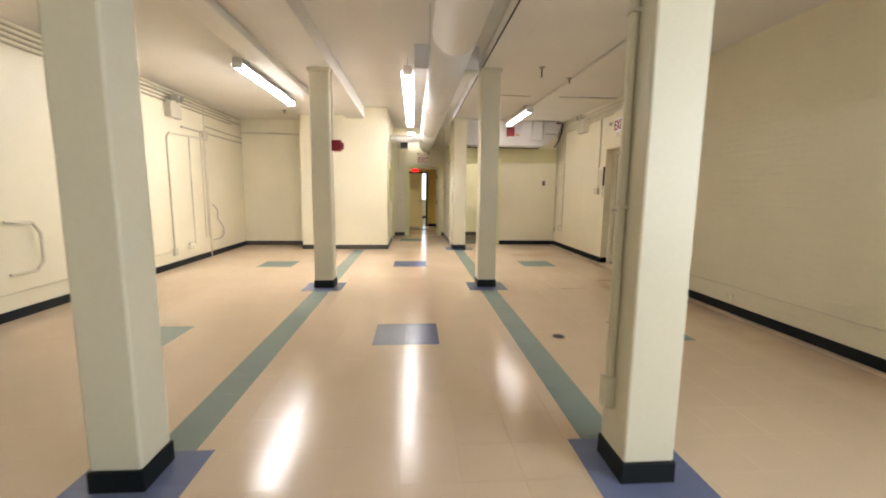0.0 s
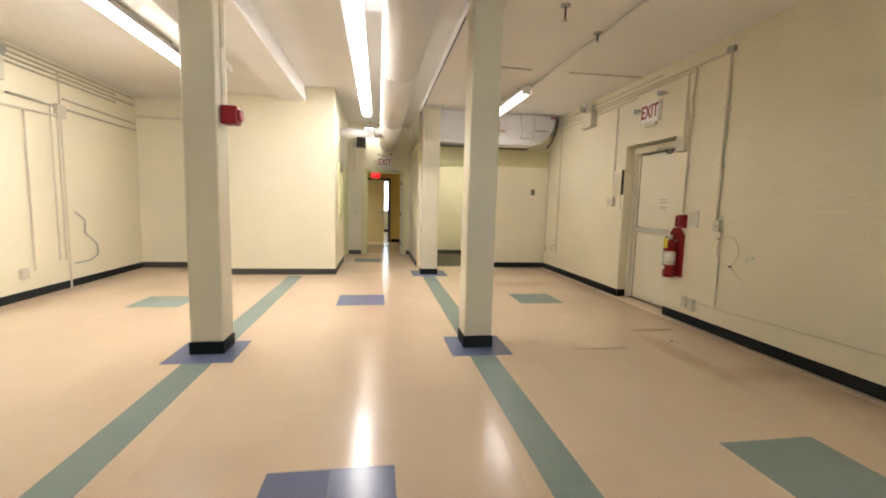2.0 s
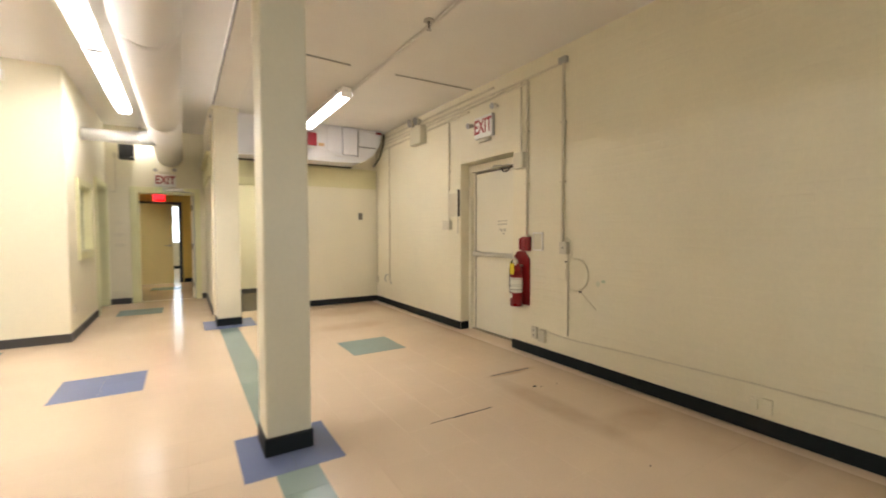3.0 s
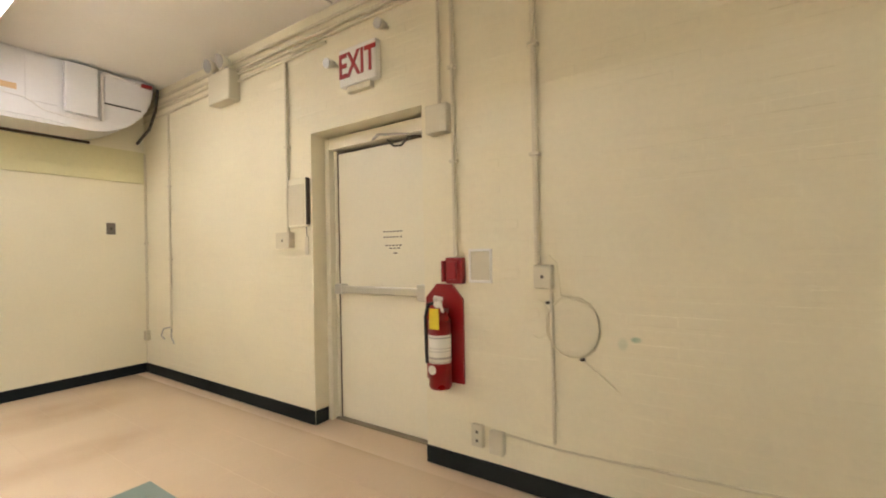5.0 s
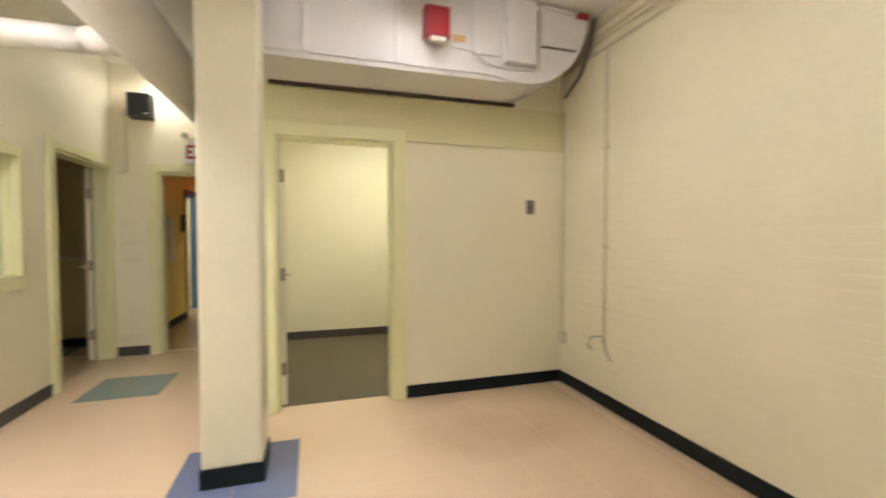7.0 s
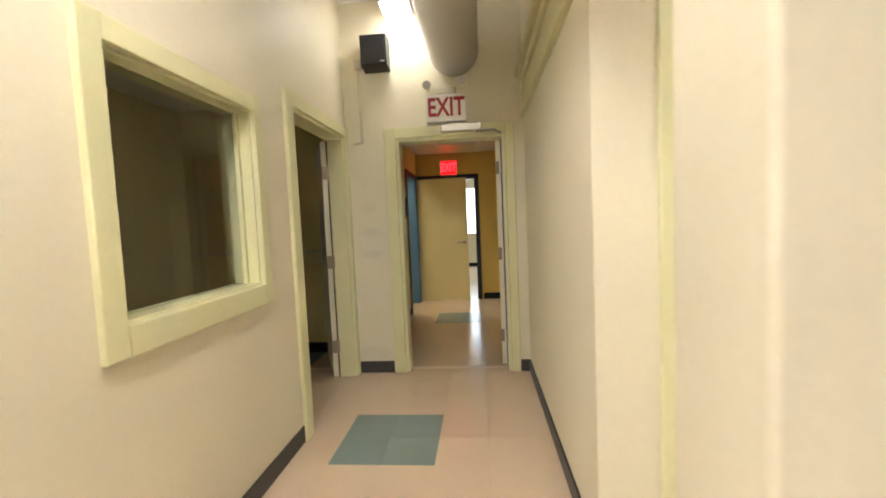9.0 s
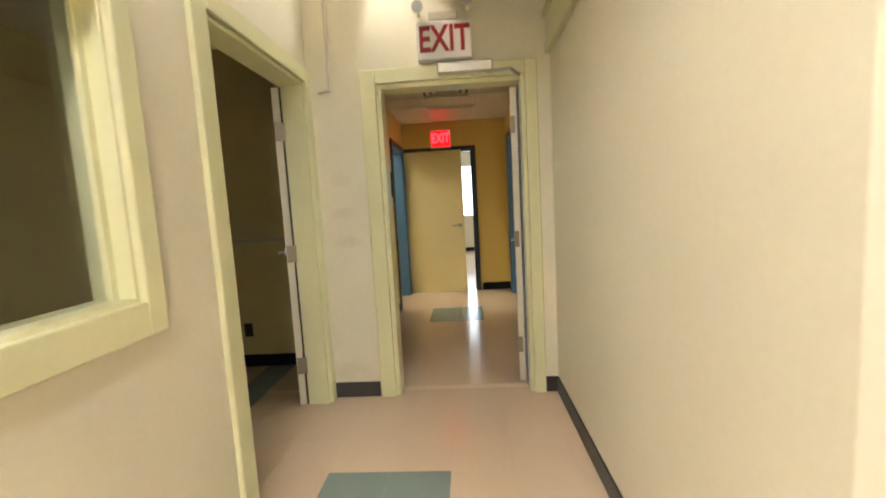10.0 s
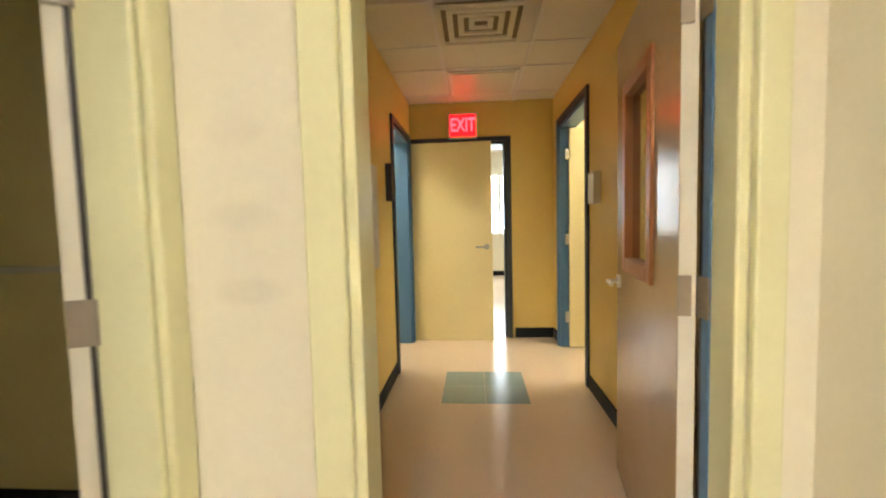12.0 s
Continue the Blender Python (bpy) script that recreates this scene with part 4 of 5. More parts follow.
for i, z in enumerate((3.01, 2.95, 2.89, 2.83)):
    conduit("cream conduit along the top of the west wall", [(xw, -4.5, z), (xw, 8.5 - 0.5 * (i % 2), z)], 0.016, GALVPAINT)
conduit("cream pipe along the back bay", [(xw, 5.9, 2.47), (xw, 8.54, 2.47)], 0.015, GALVPAINT)
conduit("cream pipe along the west wall", [(xw, 6.8, 2.60), (xw, 8.54, 2.58)], 0.014, GALVPAINT)
conduit("cream pipe along the back bay", [(XW + 0.01, YNW - 0.03, 2.72), (-2.43, YNW - 0.03, 2.70)], 0.02)
ductbox = thing("ceiling_duct", "long white boxed duct beside the strip light", "duct", at=(-1.72, 4, 3.0))
part("duct_body", boxes((-1.90, -1.62, -4.8, 6.3, 2.965, HL - 0.001), bevel=0.01), WHITE, ductbox)

# floor cracks and debris
for points in ([(2.12, 3.70), (2.3, 3.705), (2.46, 3.69), (2.64, 3.70)], [(3.06, 4.24), (3.2, 4.225), (3.36, 4.235), (3.51, 4.22)]):
    crack = thing("floor_crack", "thin dark crack between worn floor tiles", "crack", "floor cracks", (*points[0], 0))
    part("line", boxes(*[(min(a[0], b[0]), max(a[0], b[0]) + 0.004, min(a[1], b[1]) - 0.0015, max(a[1], b[1]) + 0.0015, 0.0002, 0.0010) if abs(a[0] - b[0]) > 0.1 else (a[0] - 0.002, a[0] + 0.002, b[1], a[1], 0.0002, 0.0010) for a, b in zip(points, points[1:])]), DARKM, crack)
for x, y, r in ((3.21, 3.83, 0.016), (3.26, 3.80, 0.007), (3.42, 3.78, 0.006), (2.9, 2.6, 0.006), (-1.95, 7.70, 0.02)):
    chip = thing("floor_debris", "small dark chip of debris on the floor", "debris", "bits of debris", (x, y, 0))
    part("chip", ball(bmesh.new(), (x, y, r * 0.3 + 0.001), r, (1.5, 0.8, 0.3), 8), DARKM, chip)

# floor drain
drain = thing("floor_drain", "round brown floor drain cover in the tiles", "drain", at=(1.555, 1.69, 0))
part("cover", rod(bmesh.new(), (1.555, 1.69, 0.0005), (1.555, 1.69, 0.006), 0.055, 22), DARKM, drain)
part("rim", rod(bmesh.new(), (1.555, 1.69, 0.0005), (1.555, 1.69, 0.004), 0.065, 22), GALV, drain)

# ---- hall: window ----
win = tagged(thing("window_1", "pale yellow framed window into the unlit side room", "window", at=(XB, (WY0 + WY1) / 2, WZ0)), kind="structure")
F0, F1 = XB - 0.001, XB + 0.025
part("window_frame", boxes((F0, F1, WY0 - 0.09, WY0, WZ0 - 0.105, WZ1 + 0.085), (F0, F1, WY1, WY1 + 0.075, WZ0 - 0.105, WZ1 + 0.085), (F0, F1, WY0, WY1, WZ1, WZ1 + 0.085), (F0, F1, WY0, WY1, WZ0 - 0.105, WZ0), bevel=0.005), TRIM, win)
part("window_reveal", boxes((XB - T, XB - 0.002, WY0, WY0 + 0.012, WZ0, WZ1), (XB - T, XB - 0.002, WY1 - 0.012, WY1, WZ0, WZ1), (XB - T, XB - 0.002, WY0 + 0.012, WY1 - 0.012, WZ1 - 0.012, WZ1), (XB - T, XB - 0.002, WY0 + 0.012, WY1 - 0.012, WZ0, WZ0 + 0.012)), TRIM, win)
part("glazing_bead", boxes((XB - 0.075, XB - 0.055, WY0 + 0.012, WY0 + 0.035, WZ0 + 0.012, WZ1 - 0.012), (XB - 0.075, XB - 0.055, WY1 - 0.035, WY1 - 0.012, WZ0 + 0.012, WZ1 - 0.012)), TRIM, win)
pane = part("pane", boxes((XB - 0.083, XB - 0.077, WY0 + 0.012, WY1 - 0.012, WZ0 + 0.012, WZ1 - 0.012)), GLASS, win)
pane.visible_shadow = False

# ---- hall side door ----
casing("door_3", "pale yellow frame of the dark side room doorway", [
    (XB - T - 0.005, XB + 0.004, DY0, DY0 + 0.022, 0, DZ), (XB - T - 0.005, XB + 0.004, DY1 - 0.022, DY1, 0, DZ), (XB - T - 0.005, XB + 0.004, DY0 + 0.022, DY1 - 0.022, DZ - 0.022, DZ),
    (XB, XB + 0.026, DY0 - 0.105, DY0, 0, DZ + 0.09), (XB, XB + 0.026, DY1, DY1 + 0.08, 0, DZ + 0.09), (XB, XB + 0.026, DY0, DY1, DZ, DZ + 0.09)])
d3 = thing("open_door", "cream door leaf standing open into the dark room", "door", at=(XB - T, DY1, 0))
LM = pose(XB - T - 0.006, DY1 - 0.03, 0, 0, 0, 24)
part("leaf", placed(boxes((-0.042, 0, 0.0, 0.84, 0.01, DZ - 0.03), bevel=0.003), LM), DOORW, d3)
lever(d3, LM @ Vector((-0.042, 0.77, 0.98)), LM.to_3x3() @ Vector((-1, 0, 0)), LM.to_3x3() @ Vector((0, -1, 0)))
for z in (0.28, 1.03, 1.80):
    part("hinge", placed(boxes((-0.038, 0.022, -0.008, -0.0005, z - 0.055, z + 0.055)), LM), BRONZE, d3, "dull bronze hinge")
# Added dark strip that paints the shadow between leaf and jamb.
part("hinge_gap_shade", placed(boxes((0.003, 0.014, -0.006, 0.0, 0.01, DZ - 0.03)), LM), DARKM, d3, "dark strip standing for shadow in the hinge gap")
rail = thing("chair_rail", "dull wall rail across the dark room", "wall rail", at=(-2, 11.7, 1.1))
part("rail", boxes((-2.44, XB - T - 0.01, 11.525, 11.545, 1.07, 1.10), bevel=0.004), PLASTIC, rail)
plate("wall_socket", -1.365, 11.545, 0.322, 0.07, 0.115, 0.01, "dark wall socket in the side room", "s", 0, DARKM)

# ---- hall north door frame and fittings ----
casing("door_4", "pale yellow frame of the open hall door", [
    (NX0, NX0 + 0.03, YN - 0.004, YN + T + 0.01, 0, NZ), (NX1 - 0.03, NX1, YN - 0.004, YN + T + 0.01, 0, NZ), (NX0 + 0.03, NX1 - 0.03, YN - 0.004, YN + T + 0.01, NZ - 0.03, NZ),
    (NX0 - 0.10, NX0, YN - 0.026, YN, 0, NZ + 0.09), (NX1, NX1 + 0.072, YN - 0.026, YN, 0, NZ + 0.09), (NX0, NX1, YN - 0.026, YN, NZ, NZ + 0.09)])
closer2 = thing("door_closer", "grey door closer on the frame head over the hall door", "door closer", at=(0.57, YN - 0.03, 2.12))
part("body", boxes((0.40, 0.74, YN - 0.085, YN - 0.027, NZ + 0.02, NZ + 0.085), bevel=0.01), STEEL, closer2)
part("arm", rods([(0.70, YN - 0.06, NZ + 0.015), (0.84, YN - 0.11, NZ + 0.01), (0.90, YN - 0.03, NZ - 0.005)], 0.010), GALV, closer2)
spk = thing("loudspeaker", "black square loudspeaker tilted on the hall wall", "loudspeaker", at=(-0.12, YN, 2.77))
part("cabinet", prism([(YN - 0.02, 2.64), (YN - 0.16, 2.66), (YN - 0.17, 2.90), (YN - 0.02, 2.90)], "x", -0.235, -0.015), BLACKP, spk)
part("grille", prism([(YN - 0.161, 2.672), (YN - 0.167, 2.673), (YN - 0.177, 2.888), (YN - 0.171, 2.888)], "x", -0.222, -0.028), BLACKP, spk)
part("wall_bracket", boxes((-0.15, -0.10, YN - 0.02, YN, 2.72, 2.82)), BLACKP, spk)
part("name_bar", boxes((-0.07, -0.03, YN - 0.1725, YN - 0.166, 2.680, 2.686)), PAPER, spk)
conduit("thin cream conduit beside the loudspeaker", [(-0.30, YN - 0.012, 2.70), (-0.30, YN - 0.012, 2.06), (-0.38, YN - 0.012, 2.05)], 0.010)
plate("small_box", -0.30, YN, 2.72, 0.06, 0.08, 0.04, "small cream box beside the loudspeaker", "s", 0, category="junction box")
hl = thing("ceiling_light", "small lit ceiling light in the hall", "ceiling light", at=(0.09, 10.68, 3.04))
part("frame", boxes((-0.03, 0.21, 10.56, 10.80, 3.06, 3.13), bevel=0.008), DUCT, hl)
part("diffuser", boxes((-0.01, 0.19, 10.58, 10.78, 3.035, 3.0595), bevel=0.006), HALL_LIT, hl, "lit white diffuser")
part("hanger", rod(bmesh.new(), (0.09, 10.68, 3.13), (0.09, 10.68, HC), 0.008), GALV, hl)

# leaf of the hall door, standing open along the corridor's east wall
hd = thing("open_door", "varnished tan door with a wood framed glass pane, standing open", "door", at=(NX1, YN + T, 0))
HM = pose(NX1 - 0.082, YN + T + 0.02, 0, 0, 0, -8.5)
HL2, TH, GY0, GY1, GZ0, GZ1 = 0.90, 0.044, 0.30, 0.68, 1.06, 1.76
part("leaf", placed(boxes((0, TH, 0, GY0, 0.012, NZ - 0.035), (0, TH, GY1, HL2, 0.012, NZ - 0.035), (0, TH, GY0, GY1, 0.012, GZ0), (0, TH, GY0, GY1, GZ1, NZ - 0.035)), HM), BROWNDOOR, hd)
part("pale_edge", placed(boxes((0.001, TH - 0.001, -0.004, -0.0005, 0.012, NZ - 0.035)), HM), DOORW, hd, "pale painted hinge edge")
gf = part("glass_frame", placed(boxes((-0.012, TH + 0.012, GY0 - 0.045, GY0 + 0.012, GZ0 - 0.045, GZ1 + 0.045), (-0.012, TH + 0.012, GY1 - 0.012, GY1 + 0.045, GZ0 - 0.045, GZ1 + 0.045), (-0.012, TH + 0.012, GY0 + 0.012, GY1 - 0.012, GZ1 - 0.012, GZ1 + 0.045), (-0.012, TH + 0.012, GY0 + 0.012, GY1 - 0.012, GZ0 - 0.045, GZ0 + 0.012), bevel=0.004), HM), ORANGEWOOD, hd, "orange varnished wood frame")
gp = part("pane", placed(boxes((TH / 2 - 0.003, TH / 2 + 0.003, GY0 + 0.01, GY1 - 0.01, GZ0 + 0.01, GZ1 - 0.01)), HM), GLASS, gf)
gp.visible_shadow = False
lever(hd, HM @ Vector((0, HL2 - 0.07, 0.95)), HM.to_3x3() @ Vector((-1, 0, 0)), HM.to_3x3() @ Vector((0, -1, 0)))
for z in (0.28, 1.03, 1.80):
    part("hinge", placed(boxes((-0.004, 0.030, -0.012, -0.0045, z - 0.055, z + 0.055)), HM), BRONZE, hd, "dull bronze hinge")
part("jamb_strip", boxes((NX1 - 0.033, NX1 - 0.0302, YN + T - 0.012, YN + T + 0.009, 0.002, NZ - 0.032)), DARKM, hd, "dark strip along the hinge side")
part("rebate_strip", boxes((NX1 - 0.036, NX1 - 0.0302, YN + T - 0.045, YN + T - 0.0125, 0.002, NZ - 0.032)), BLUEP, hd, "blue painted strip along the hinge side")
for z in (0.28, 1.03, 1.80):
    part("hinge_plate", boxes((NX1 - 0.040, NX1 - 0.0365, YN + T - 0.05, YN + T + 0.008, z - 0.055, z + 0.055)), BRONZE, hd, "dull bronze hinge plate")

# ---- yellow corridor ----


def corridor_frame(name, x, y0, y1, top, out, label):
    """A blue frame in a corridor side wall; out: 1 when the corridor lies to the east."""
    a, b = (x - T - 0.004, x + 0.004)
    if out < 0:
        a, b = (x - 0.004, x + T + 0.004)
    e0, e1 = sorted((x, x + out * 0.022))
    d = tagged(thing(name, label, "door frame", at=(x, y0, 0)), kind="structure")
    part("jamb", boxes((a, b, y0, y0 + 0.03, 0, top), bevel=0.004), BLUEP, d)
    part("jamb", boxes((a, b, y1 - 0.03, y1, 0, top), bevel=0.004), BLUEP, d)
    part("head", boxes((a, b, y0 + 0.03, y1 - 0.03, top - 0.03, top), bevel=0.004), BLUEP, d)
    # Near casing and head get the shaded copy of the blue.
    part("casing", boxes((e0, e1, y0 - 0.055, y0, 0, top + 0.055), bevel=0.003), BLUE_SHADED, d, "blue casing in a darker tone for its shaded side")
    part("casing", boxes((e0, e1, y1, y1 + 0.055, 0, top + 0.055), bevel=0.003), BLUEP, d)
    part("casing_head", boxes((e0, e1, y0, y1, top, top + 0.055), bevel=0.003), BLUE_SHADED, d)


corridor_frame("door_5", XC0, LDY0, LDY1, 2.06, 1, "blue door frame of an open doorway in the corridor")
corridor_frame("door_6", XC1, RDY0, RDY1, 2.13, -1, "blue door frame with an open pale door in the corridor")
rl = thing("open_door", "pale yellow door standing ajar in a blue frame", "door", at=(XC1 + T, RDY0 + 0.05, 0))
part("leaf", boxes((XC1 + 0.075, XC1 + 0.82, RDY1 - 0.075, RDY1 - 0.035, 0.012, 2.09), bevel=0.003), PALEDOOR, rl)
for z in (0.3, 1.05, 1.85):
    part("hinge", boxes((XC1 + 0.04, XC1 + 0.0745, RDY1 - 0.07, RDY1 - 0.036, z - 0.05, z + 0.05)), STEEL, rl)
fd = tagged(thing("door_7", "blue frame with darker shade-toned parts round the far corridor door", "door frame", at=(0.2, YC, 0)), kind="structure")
part("jamb", boxes((FX0, FX0 + 0.03, YC - 0.004, YC + T, 0, FZ), bevel=0.004), BLUEP, fd)
# Right side and heads use the blue with shade in its colour.
part("jamb", boxes((FX1 - 0.03, FX1, YC - 0.004, YC + T, 0, FZ), bevel=0.004), BLUE_SHADED, fd)
part("head", boxes((FX0 + 0.03, FX1 - 0.03, YC - 0.004, YC + T, FZ - 0.03, FZ), bevel=0.004), BLUE_SHADED, fd)
part("casing", boxes((FX1, FX1 + 0.045, YC - 0.022, YC, 0, FZ + 0.045), bevel=0.003), BLUE_SHADED, fd)
part("casing_head", boxes((FX0, FX1, YC - 0.022, YC, FZ, FZ + 0.045), bevel=0.003), BLUE_SHADED, fd)
part("casing", boxes((XC0 + 0.002, FX0, YC - 0.022, YC, 0, FZ + 0.045), bevel=0.003), BLUEP, fd)
fl = thing("far_door", "pale yellow door standing a little open at the corridor end", "door", at=(FX0, YC - 0.1, 0))
FM = pose(FX0 + 0.005, YC - 0.068, 0, 0, 0, -2)
part("leaf", placed(boxes((0, 0.825, -0.044, 0.0, 0.005, FZ - 0.02), bevel=0.003), FM), PALEDOOR, fl)
lever(fl, FM @ Vector((0.765, -0.044, 0.98)), (0, -1, 0), (-1, 0, 0), GALV)
for z in (0.3, 1.05, 1.8):
    part("hinge", boxes((FX0 - 0.01, FX0 + 0.004, YC - 0.115, YC - 0.075, z - 0.05, z + 0.05)), STEEL, fl)

lit = thing("lit_exit_sign", "glowing red exit sign on the wall over the far door", "exit sign", at=(0.21, YC, 2.1))
part("housing", boxes((0.062, 0.362, YC - 0.05, YC - 0.001, 2.095, 2.355), bevel=0.006), PLASTIC, lit)
part("lit_face", boxes((0.080, 0.344, YC - 0.054, YC - 0.0505, 2.115, 2.335)), EXITRED, lit, "glowing red face")
lettering("word_exit", "EXIT", 0.19, face(0.212, YC - 0.056, 2.225, "s"), glow("lit_letters", (1.0, 0.05, 0.07), 1.5), lit, 0.66)

vent = thing("ceiling_vent", "square white air diffuser in the corridor ceiling", "ceiling vent", at=(0.37, 12.6, 2.46))
VX, VY = 0.375, 12.57
for i, h in enumerate((0.27, 0.205, 0.14, 0.075)):
    z0 = 2.452 - 0.006 * (3 - i)
    part("ring", boxes((VX - h, VX + h, VY - h, VY - h + 0.035, z0, z0 + 0.012), (VX - h, VX + h, VY + h - 0.035, VY + h, z0, z0 + 0.012), (VX - h, VX - h + 0.035, VY - h + 0.035, VY + h - 0.035, z0, z0 + 0.012), (VX + h - 0.035, VX + h, VY - h + 0.035, VY + h - 0.035, z0, z0 + 0.012)), PANEL, vent)
# Throat's dark brown puts the shade between the rings into the colour.
part("throat", boxes((VX - 0.26, VX + 0.26, VY - 0.26, VY + 0.26, 2.4645, 2.4695)), mat("shaded_vent_throat", (0.22, 0.17, 0.10), 0.8, var=0.15), vent, "throat coloured dark brown for its shade")
off = thing("ceiling_light", "unlit ceiling light panel tinted by the red sign", "ceiling light", at=(0.4, 13.65, 2.46))
part("frame", boxes((0.12, 0.70, 13.40, 14.02, 2.455, 2.4695), bevel=0.003), DUCT, off)
part("diffuser", boxes((0.15, 0.67, 13.43, 13.99, 2.448, 2.4545)), PLASTIC, off)
grid = thing("ceiling_grid", "white ceiling grid bars of the suspended ceiling", "ceiling grid", at=(0.4, 12.6, 2.46))
for y in (11.45, 12.30, 12.91, 13.37, 14.05):
    part("bar", boxes((XC0, XC1, y - 0.012, y + 0.012, 2.464, 2.4699)), DUCT, grid)
for x in (0.09, 0.73):
    part("bar", boxes((x - 0.012, x + 0.012, YN + T, YC, 2.463, 2.4697)), DUCT, grid)

th = thing("thermostat", "grey thermostat box on the corridor wall", "thermostat", at=(XC1, 12.78, 1.45))
part("case", boxes((XC1 - 0.05, XC1, 12.70, 12.84, 1.34, 1.55), bevel=0.006), PLASTIC, th)
pb = thing("pin_board", "tall narrow dull panel on the corridor wall", "panel", at=(XC0, 12.55, 1.3))
part("board", boxes((XC0, XC0 + 0.02, 12.42, 12.66, 0.95, 1.62), bevel=0.003), PANEL, pb)
plate("wall_phone", XC0, 13.05, 1.55, 0.08, 0.28, 0.05, "dark narrow box on the corridor wall", "e", 0, DARKM, "wall box")

# far room window
fw = tagged(thing("window_2", "bright window of the far room", "window", at=(0.9, 19.4, 1.6)), kind="structure")
part("window_frame", boxes((-0.6, -0.54, 19.36, 19.44, 0.9, 2.3), (2.34, 2.4, 19.36, 19.44, 0.9, 2.3), (-0.54, 2.34, 19.36, 19.44, 2.24, 2.3), (-0.54, 2.34, 19.36, 19.44, 0.9, 0.96), (0.86, 0.92, 19.36, 19.44, 0.96, 2.24)), DOORW, fw)
tagged(part("backdrop_sky", boxes((-3.0, 5.0, 20.4, 20.42, -0.5, 4.0)), DAYGLOW), "bright daylight outside the far window", "backdrop", kind="structure")
ew = tagged(thing("window_3", "window in the brick wall beside the start", "window", at=(XE + 0.3, -3.3, 0.95)), kind="structure")
part("window_frame", boxes((XE + 0.28, XE + 0.34, -4.4, -4.34, 0.95, 2.4), (XE + 0.28, XE + 0.34, -2.26, -2.2, 0.95, 2.4), (XE + 0.28, XE + 0.34, -4.34, -2.26, 2.34, 2.4), (XE + 0.28, XE + 0.34, -4.34, -2.26, 0.95, 1.01), (XE + 0.28, XE + 0.34, -3.33, -3.27, 1.01, 2.34)), DOORW, ew)

# ---- floor tiles ----
S = 0.305
X0, Y0 = -0.21 - 13 * S, 2.142 - 25 * S


def flat_tile(size=S, gap=0.0003):
    h = size / 2 - gap
    bm = bmesh.new()
    lo = [bm.verts.new((sx * h, sy * h, -0.0012)) for sx, sy in ((-1, -1), (1, -1), (1, 1), (-1, 1))]
    hi = [bm.verts.new((sx * (h - 0.0003), sy * (h - 0.0003), 0.0)) for sx, sy in ((-1, -1), (1, -1), (1, 1), (-1, 1))]
    bm.faces.new(hi)
    for i in range(4):
        bm.faces.new((lo[i], lo[(i + 1) % 4], hi[(i + 1) % 4], hi[i]))
    return bm


tile_meshes = {k: mesh("tile", flat_tile(), m) for k, m in (("beige", TILE_P), ("teal", TEAL), ("blue", BLUE))}


def colour_of(x, y):
    """The colour of the tile whose centre is at x, y."""
    for cx in (-0.21 + S, ):
        if abs(x - cx) < S and (abs(y - 1.837) < S or abs(y - 5.80) < S or abs(y + 2.1) < S):
            return "blue"
        if abs(x - cx) < S and abs(y - 9.77) < S:
            return "teal"
    for cx in (-2.345, 2.535):
        if abs(x - cx) < S and (abs(y - 1.837) < S or abs(y - 5.80) < S):
            return "teal"
    return "beige"


rows_v, rows_f = [], []
near = 0
for i in range(26):
    for j in range(54):
        x, y = X0 + (i + 0.5) * S, Y0 + (j + 0.5) * S
        if not (XW - 0.2 < x < XE + 0.3 and YS - 0.2 < y < YN + T):
            continue
        c = colour_of(x, y)
        if c == "beige" and not (near < 230 and -0.9 < x < 1.3 and y > 0.6):
            k = len(rows_v)
            h = S / 2 - 0.0003
            for z, q in ((-0.0012, h), (0.0, h - 0.0003)):
                rows_v += [(x - q, y - q, z), (x + q, y - q, z), (x + q, y + q, z), (x - q, y + q, z)]
            rows_f += [(k + 4, k + 5, k + 6, k + 7)] + [(k + a, k + (a + 1) % 4, k + 4 + (a + 1) % 4, k + 4 + a) for a in range(4)]
            continue
        near += c == "beige"
        ob = new("tile", tile_meshes[c])
        ob.location = (x, y, 0)
        ob.parent = floor
rest = bpy.data.meshes.new("tiles")
rest.from_pydata(rows_v, [], rows_f)
rest.materials.append(TILE)
tagged(new("floor_tiles", rest), "polished beige vinyl floor tiles", "floor tiles", kind="stuff")
# inlaid strips along the columns, narrower than a tile, and blue squares round the column feet
strip_mesh = mesh("tile", boxes((-0.113, 0.113, -S / 2 + 0.001, S / 2 - 0.001, 0.0002, 0.0012)), TEAL)
for cx in (-1.10, 1.22):
    for j in range(46):
        y = -2.25 + j * S
        if (y > 7.7 and cx > 0) or (YB - 0.2 < y < YB + T + 0.17):
            continue
        ob = new("strip_tile", strip_mesh)
        ob.location = (cx, y, 0.0)
        ob.parent = floor
for half, feet in ((0.136, ((-1.11, 3.885), (1.225, 3.875), (-1.16, -0.25), (1.30, -0.25))), (0.163, ((1.255, 7.97),))):
    q = half - 0.001
    foot_mesh = mesh("tile", boxes((-q, q, -q, q, 0.0014, 0.0026)), BLUE)
    for cx, cy in feet:
        for dx in (-half, half):
            for dy in (-half, half):
                ob = new("foot_tile", foot_mesh)
                ob.location = (cx + dx, cy + dy, 0.0)
                ob.parent = floor
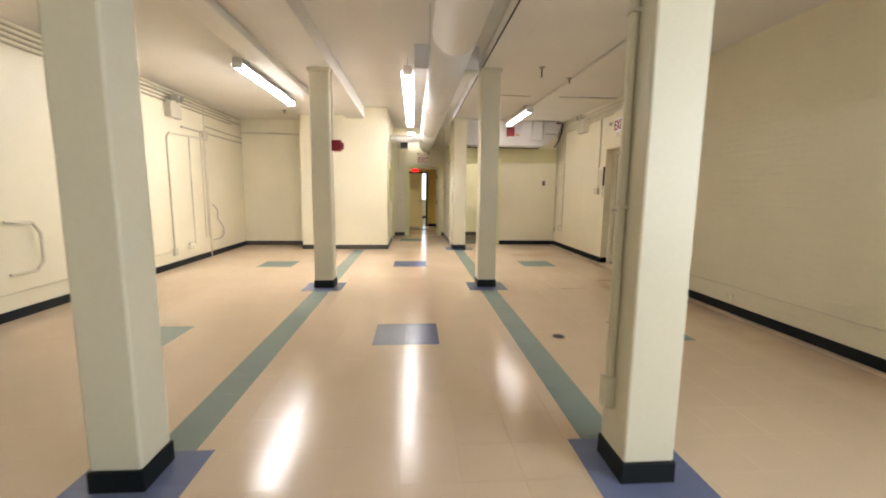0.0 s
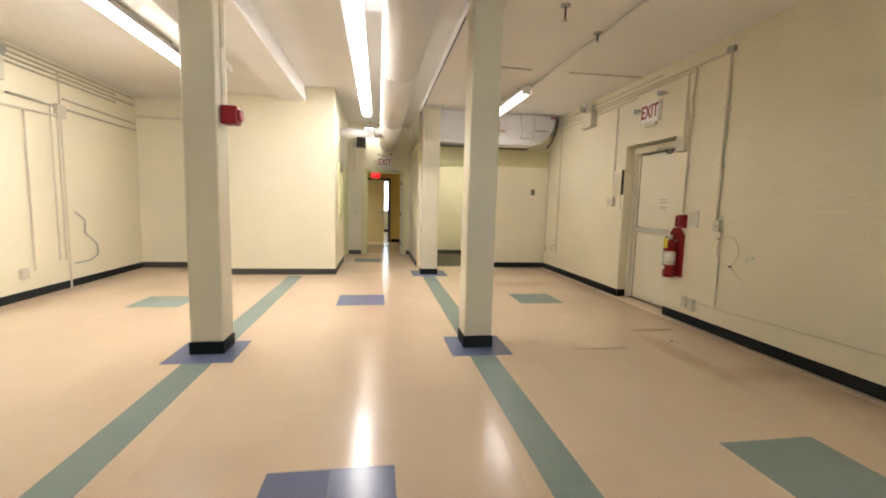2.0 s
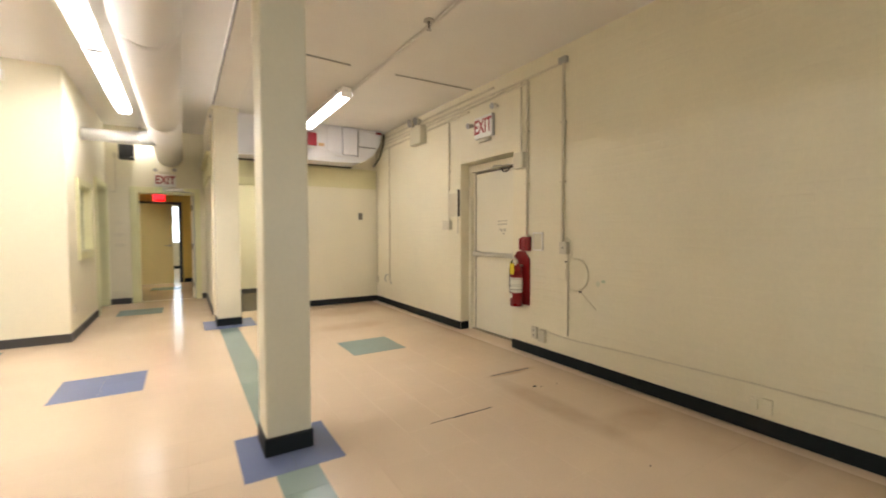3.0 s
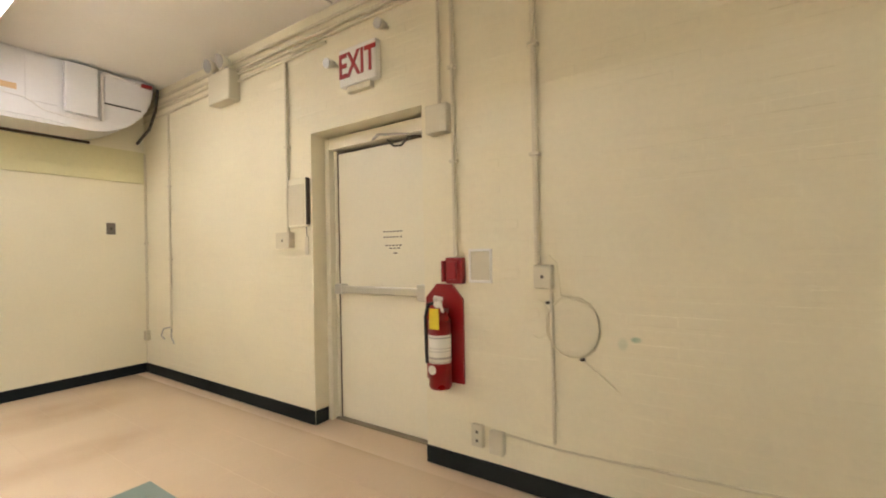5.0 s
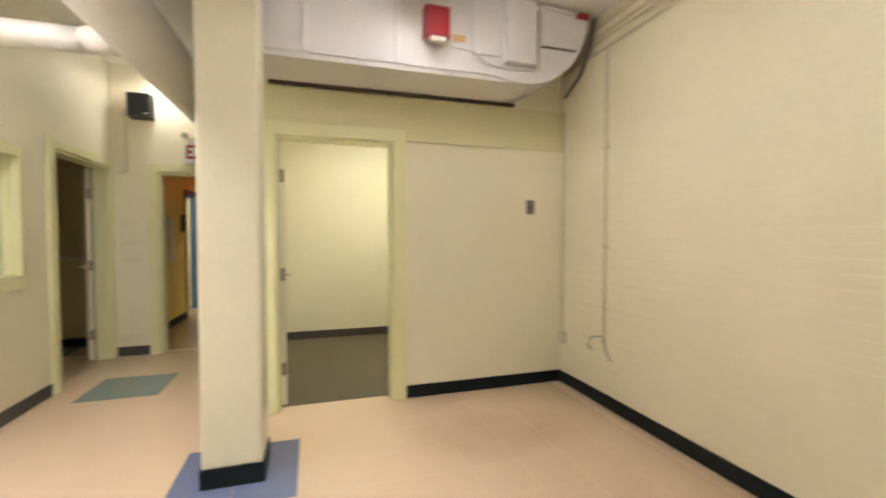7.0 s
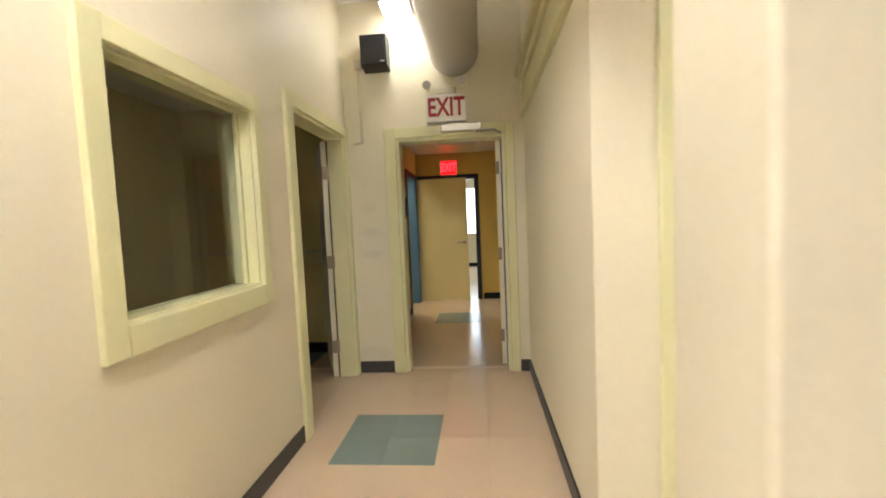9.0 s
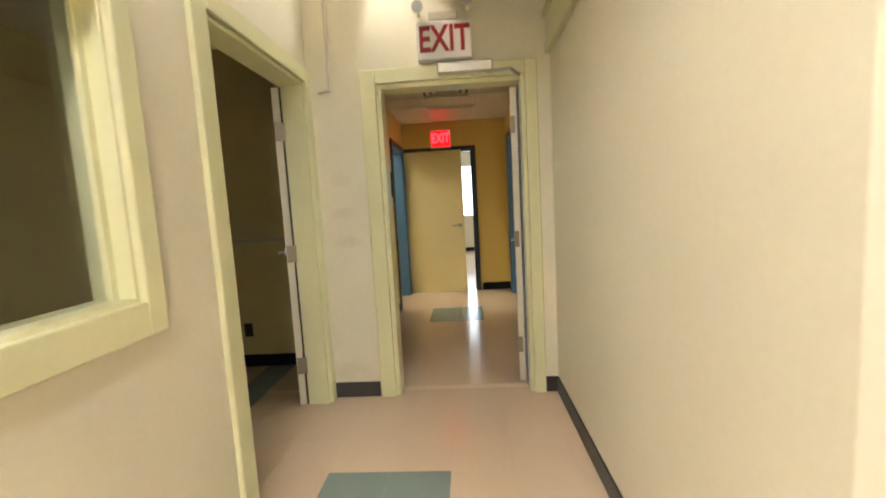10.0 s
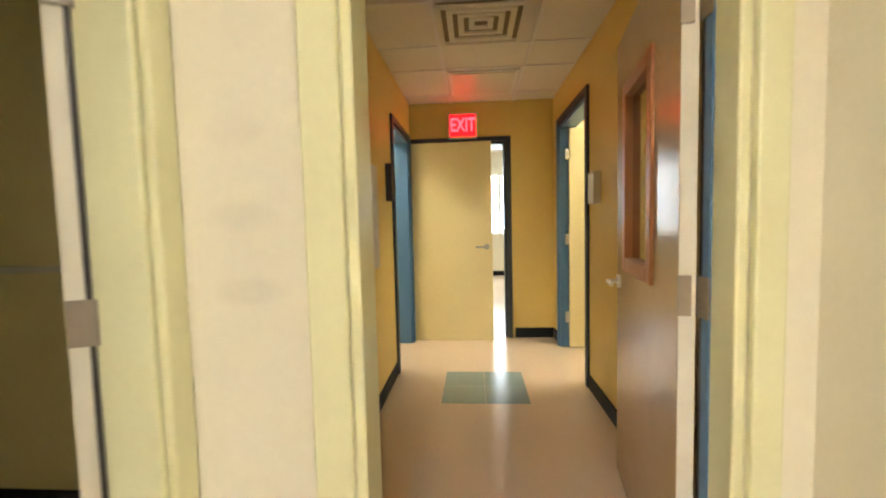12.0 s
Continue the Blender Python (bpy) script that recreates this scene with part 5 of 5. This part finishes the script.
for dx in (0, 1):
    for dy in (0, 1):
        ob = new("tile", mesh("tile", boxes((-S / 2 + 0.001, S / 2 - 0.001, -S / 2 + 0.001, S / 2 - 0.001, 0.0003, 0.0015)), TEAL))
        ob.location = (0.06 + S * (dx + 0.5), 12.69 + S * (dy + 0.5), 0.0)
        ob.parent = floor

# ---- painted bricks of the east wall ----
BL, BHT, COURSE = 0.203, 0.058, 0.068


def brick_rows(x, y, z, length, proud):
    v = [(x + 0.004, y, z), (x + 0.004, y + length, z), (x + 0.004, y + length, z + BHT), (x + 0.004, y, z + BHT)]
    q = 0.006
    v += [(x - proud, y + q, z + q), (x - proud, y + length - q, z + q), (x - proud, y + length - q, z + BHT - q), (x - proud, y + q, z + BHT - q)]
    return v, [(4, 7, 6, 5)] + [(a, 4 + a, 4 + (a + 1) % 4, (a + 1) % 4) for a in range(4)]


wall_e = bpy.data.objects["wall_east"]
brick_shapes = []
for k in range(4):
    v, f = brick_rows(0, 0, 0, BL, 0.0004 + 0.0005 * k)
    me = bpy.data.meshes.new("brick")
    me.from_pydata(v, [], f)
    me.materials.append(BRICKPAINT)
    brick_shapes.append(me)
dice = random.Random(7)
bv, bf, pieces = [], [], 0
for c in range(43):
    z = 0.115 + c * COURSE
    y = -1.2 + (c % 2) * 0.1065
    while y < YNE - 0.22:
        in_door = y + BL > RY0 - 0.005 and y < RY1 + 0.005 and z < RZ + 0.005
        patch = 0.5 + 0.5 * math.sin(1.3 * y + 0.8 * z) * math.cos(2.1 * z - 0.7 * y + 0.9)
        proud = min(0.99, dice.random() * (0.35 + 0.8 * patch))
        if not in_door:
            if 2.6 < y < RY0 and 0.6 < z < 2.7 and pieces < 300:
                ob = new("brick", brick_shapes[int(proud * 4)])
                ob.location, ob.parent = (XE, y, z), wall_e
                pieces += 1
            else:
                v, f = brick_rows(XE, y, z, BL, 0.0004 + 0.0016 * proud ** 1.5)
                n = len(bv)
                bv += v
                bf += [tuple(n + i for i in q) for q in f]
        y += 0.213
more = bpy.data.meshes.new("bricks")
more.from_pydata(bv, [], bf)
more.materials.append(BRICKPAINT)
tagged(new("painted_bricks", more), "cream painted bricks of the wall", "bricks", kind="stuff")
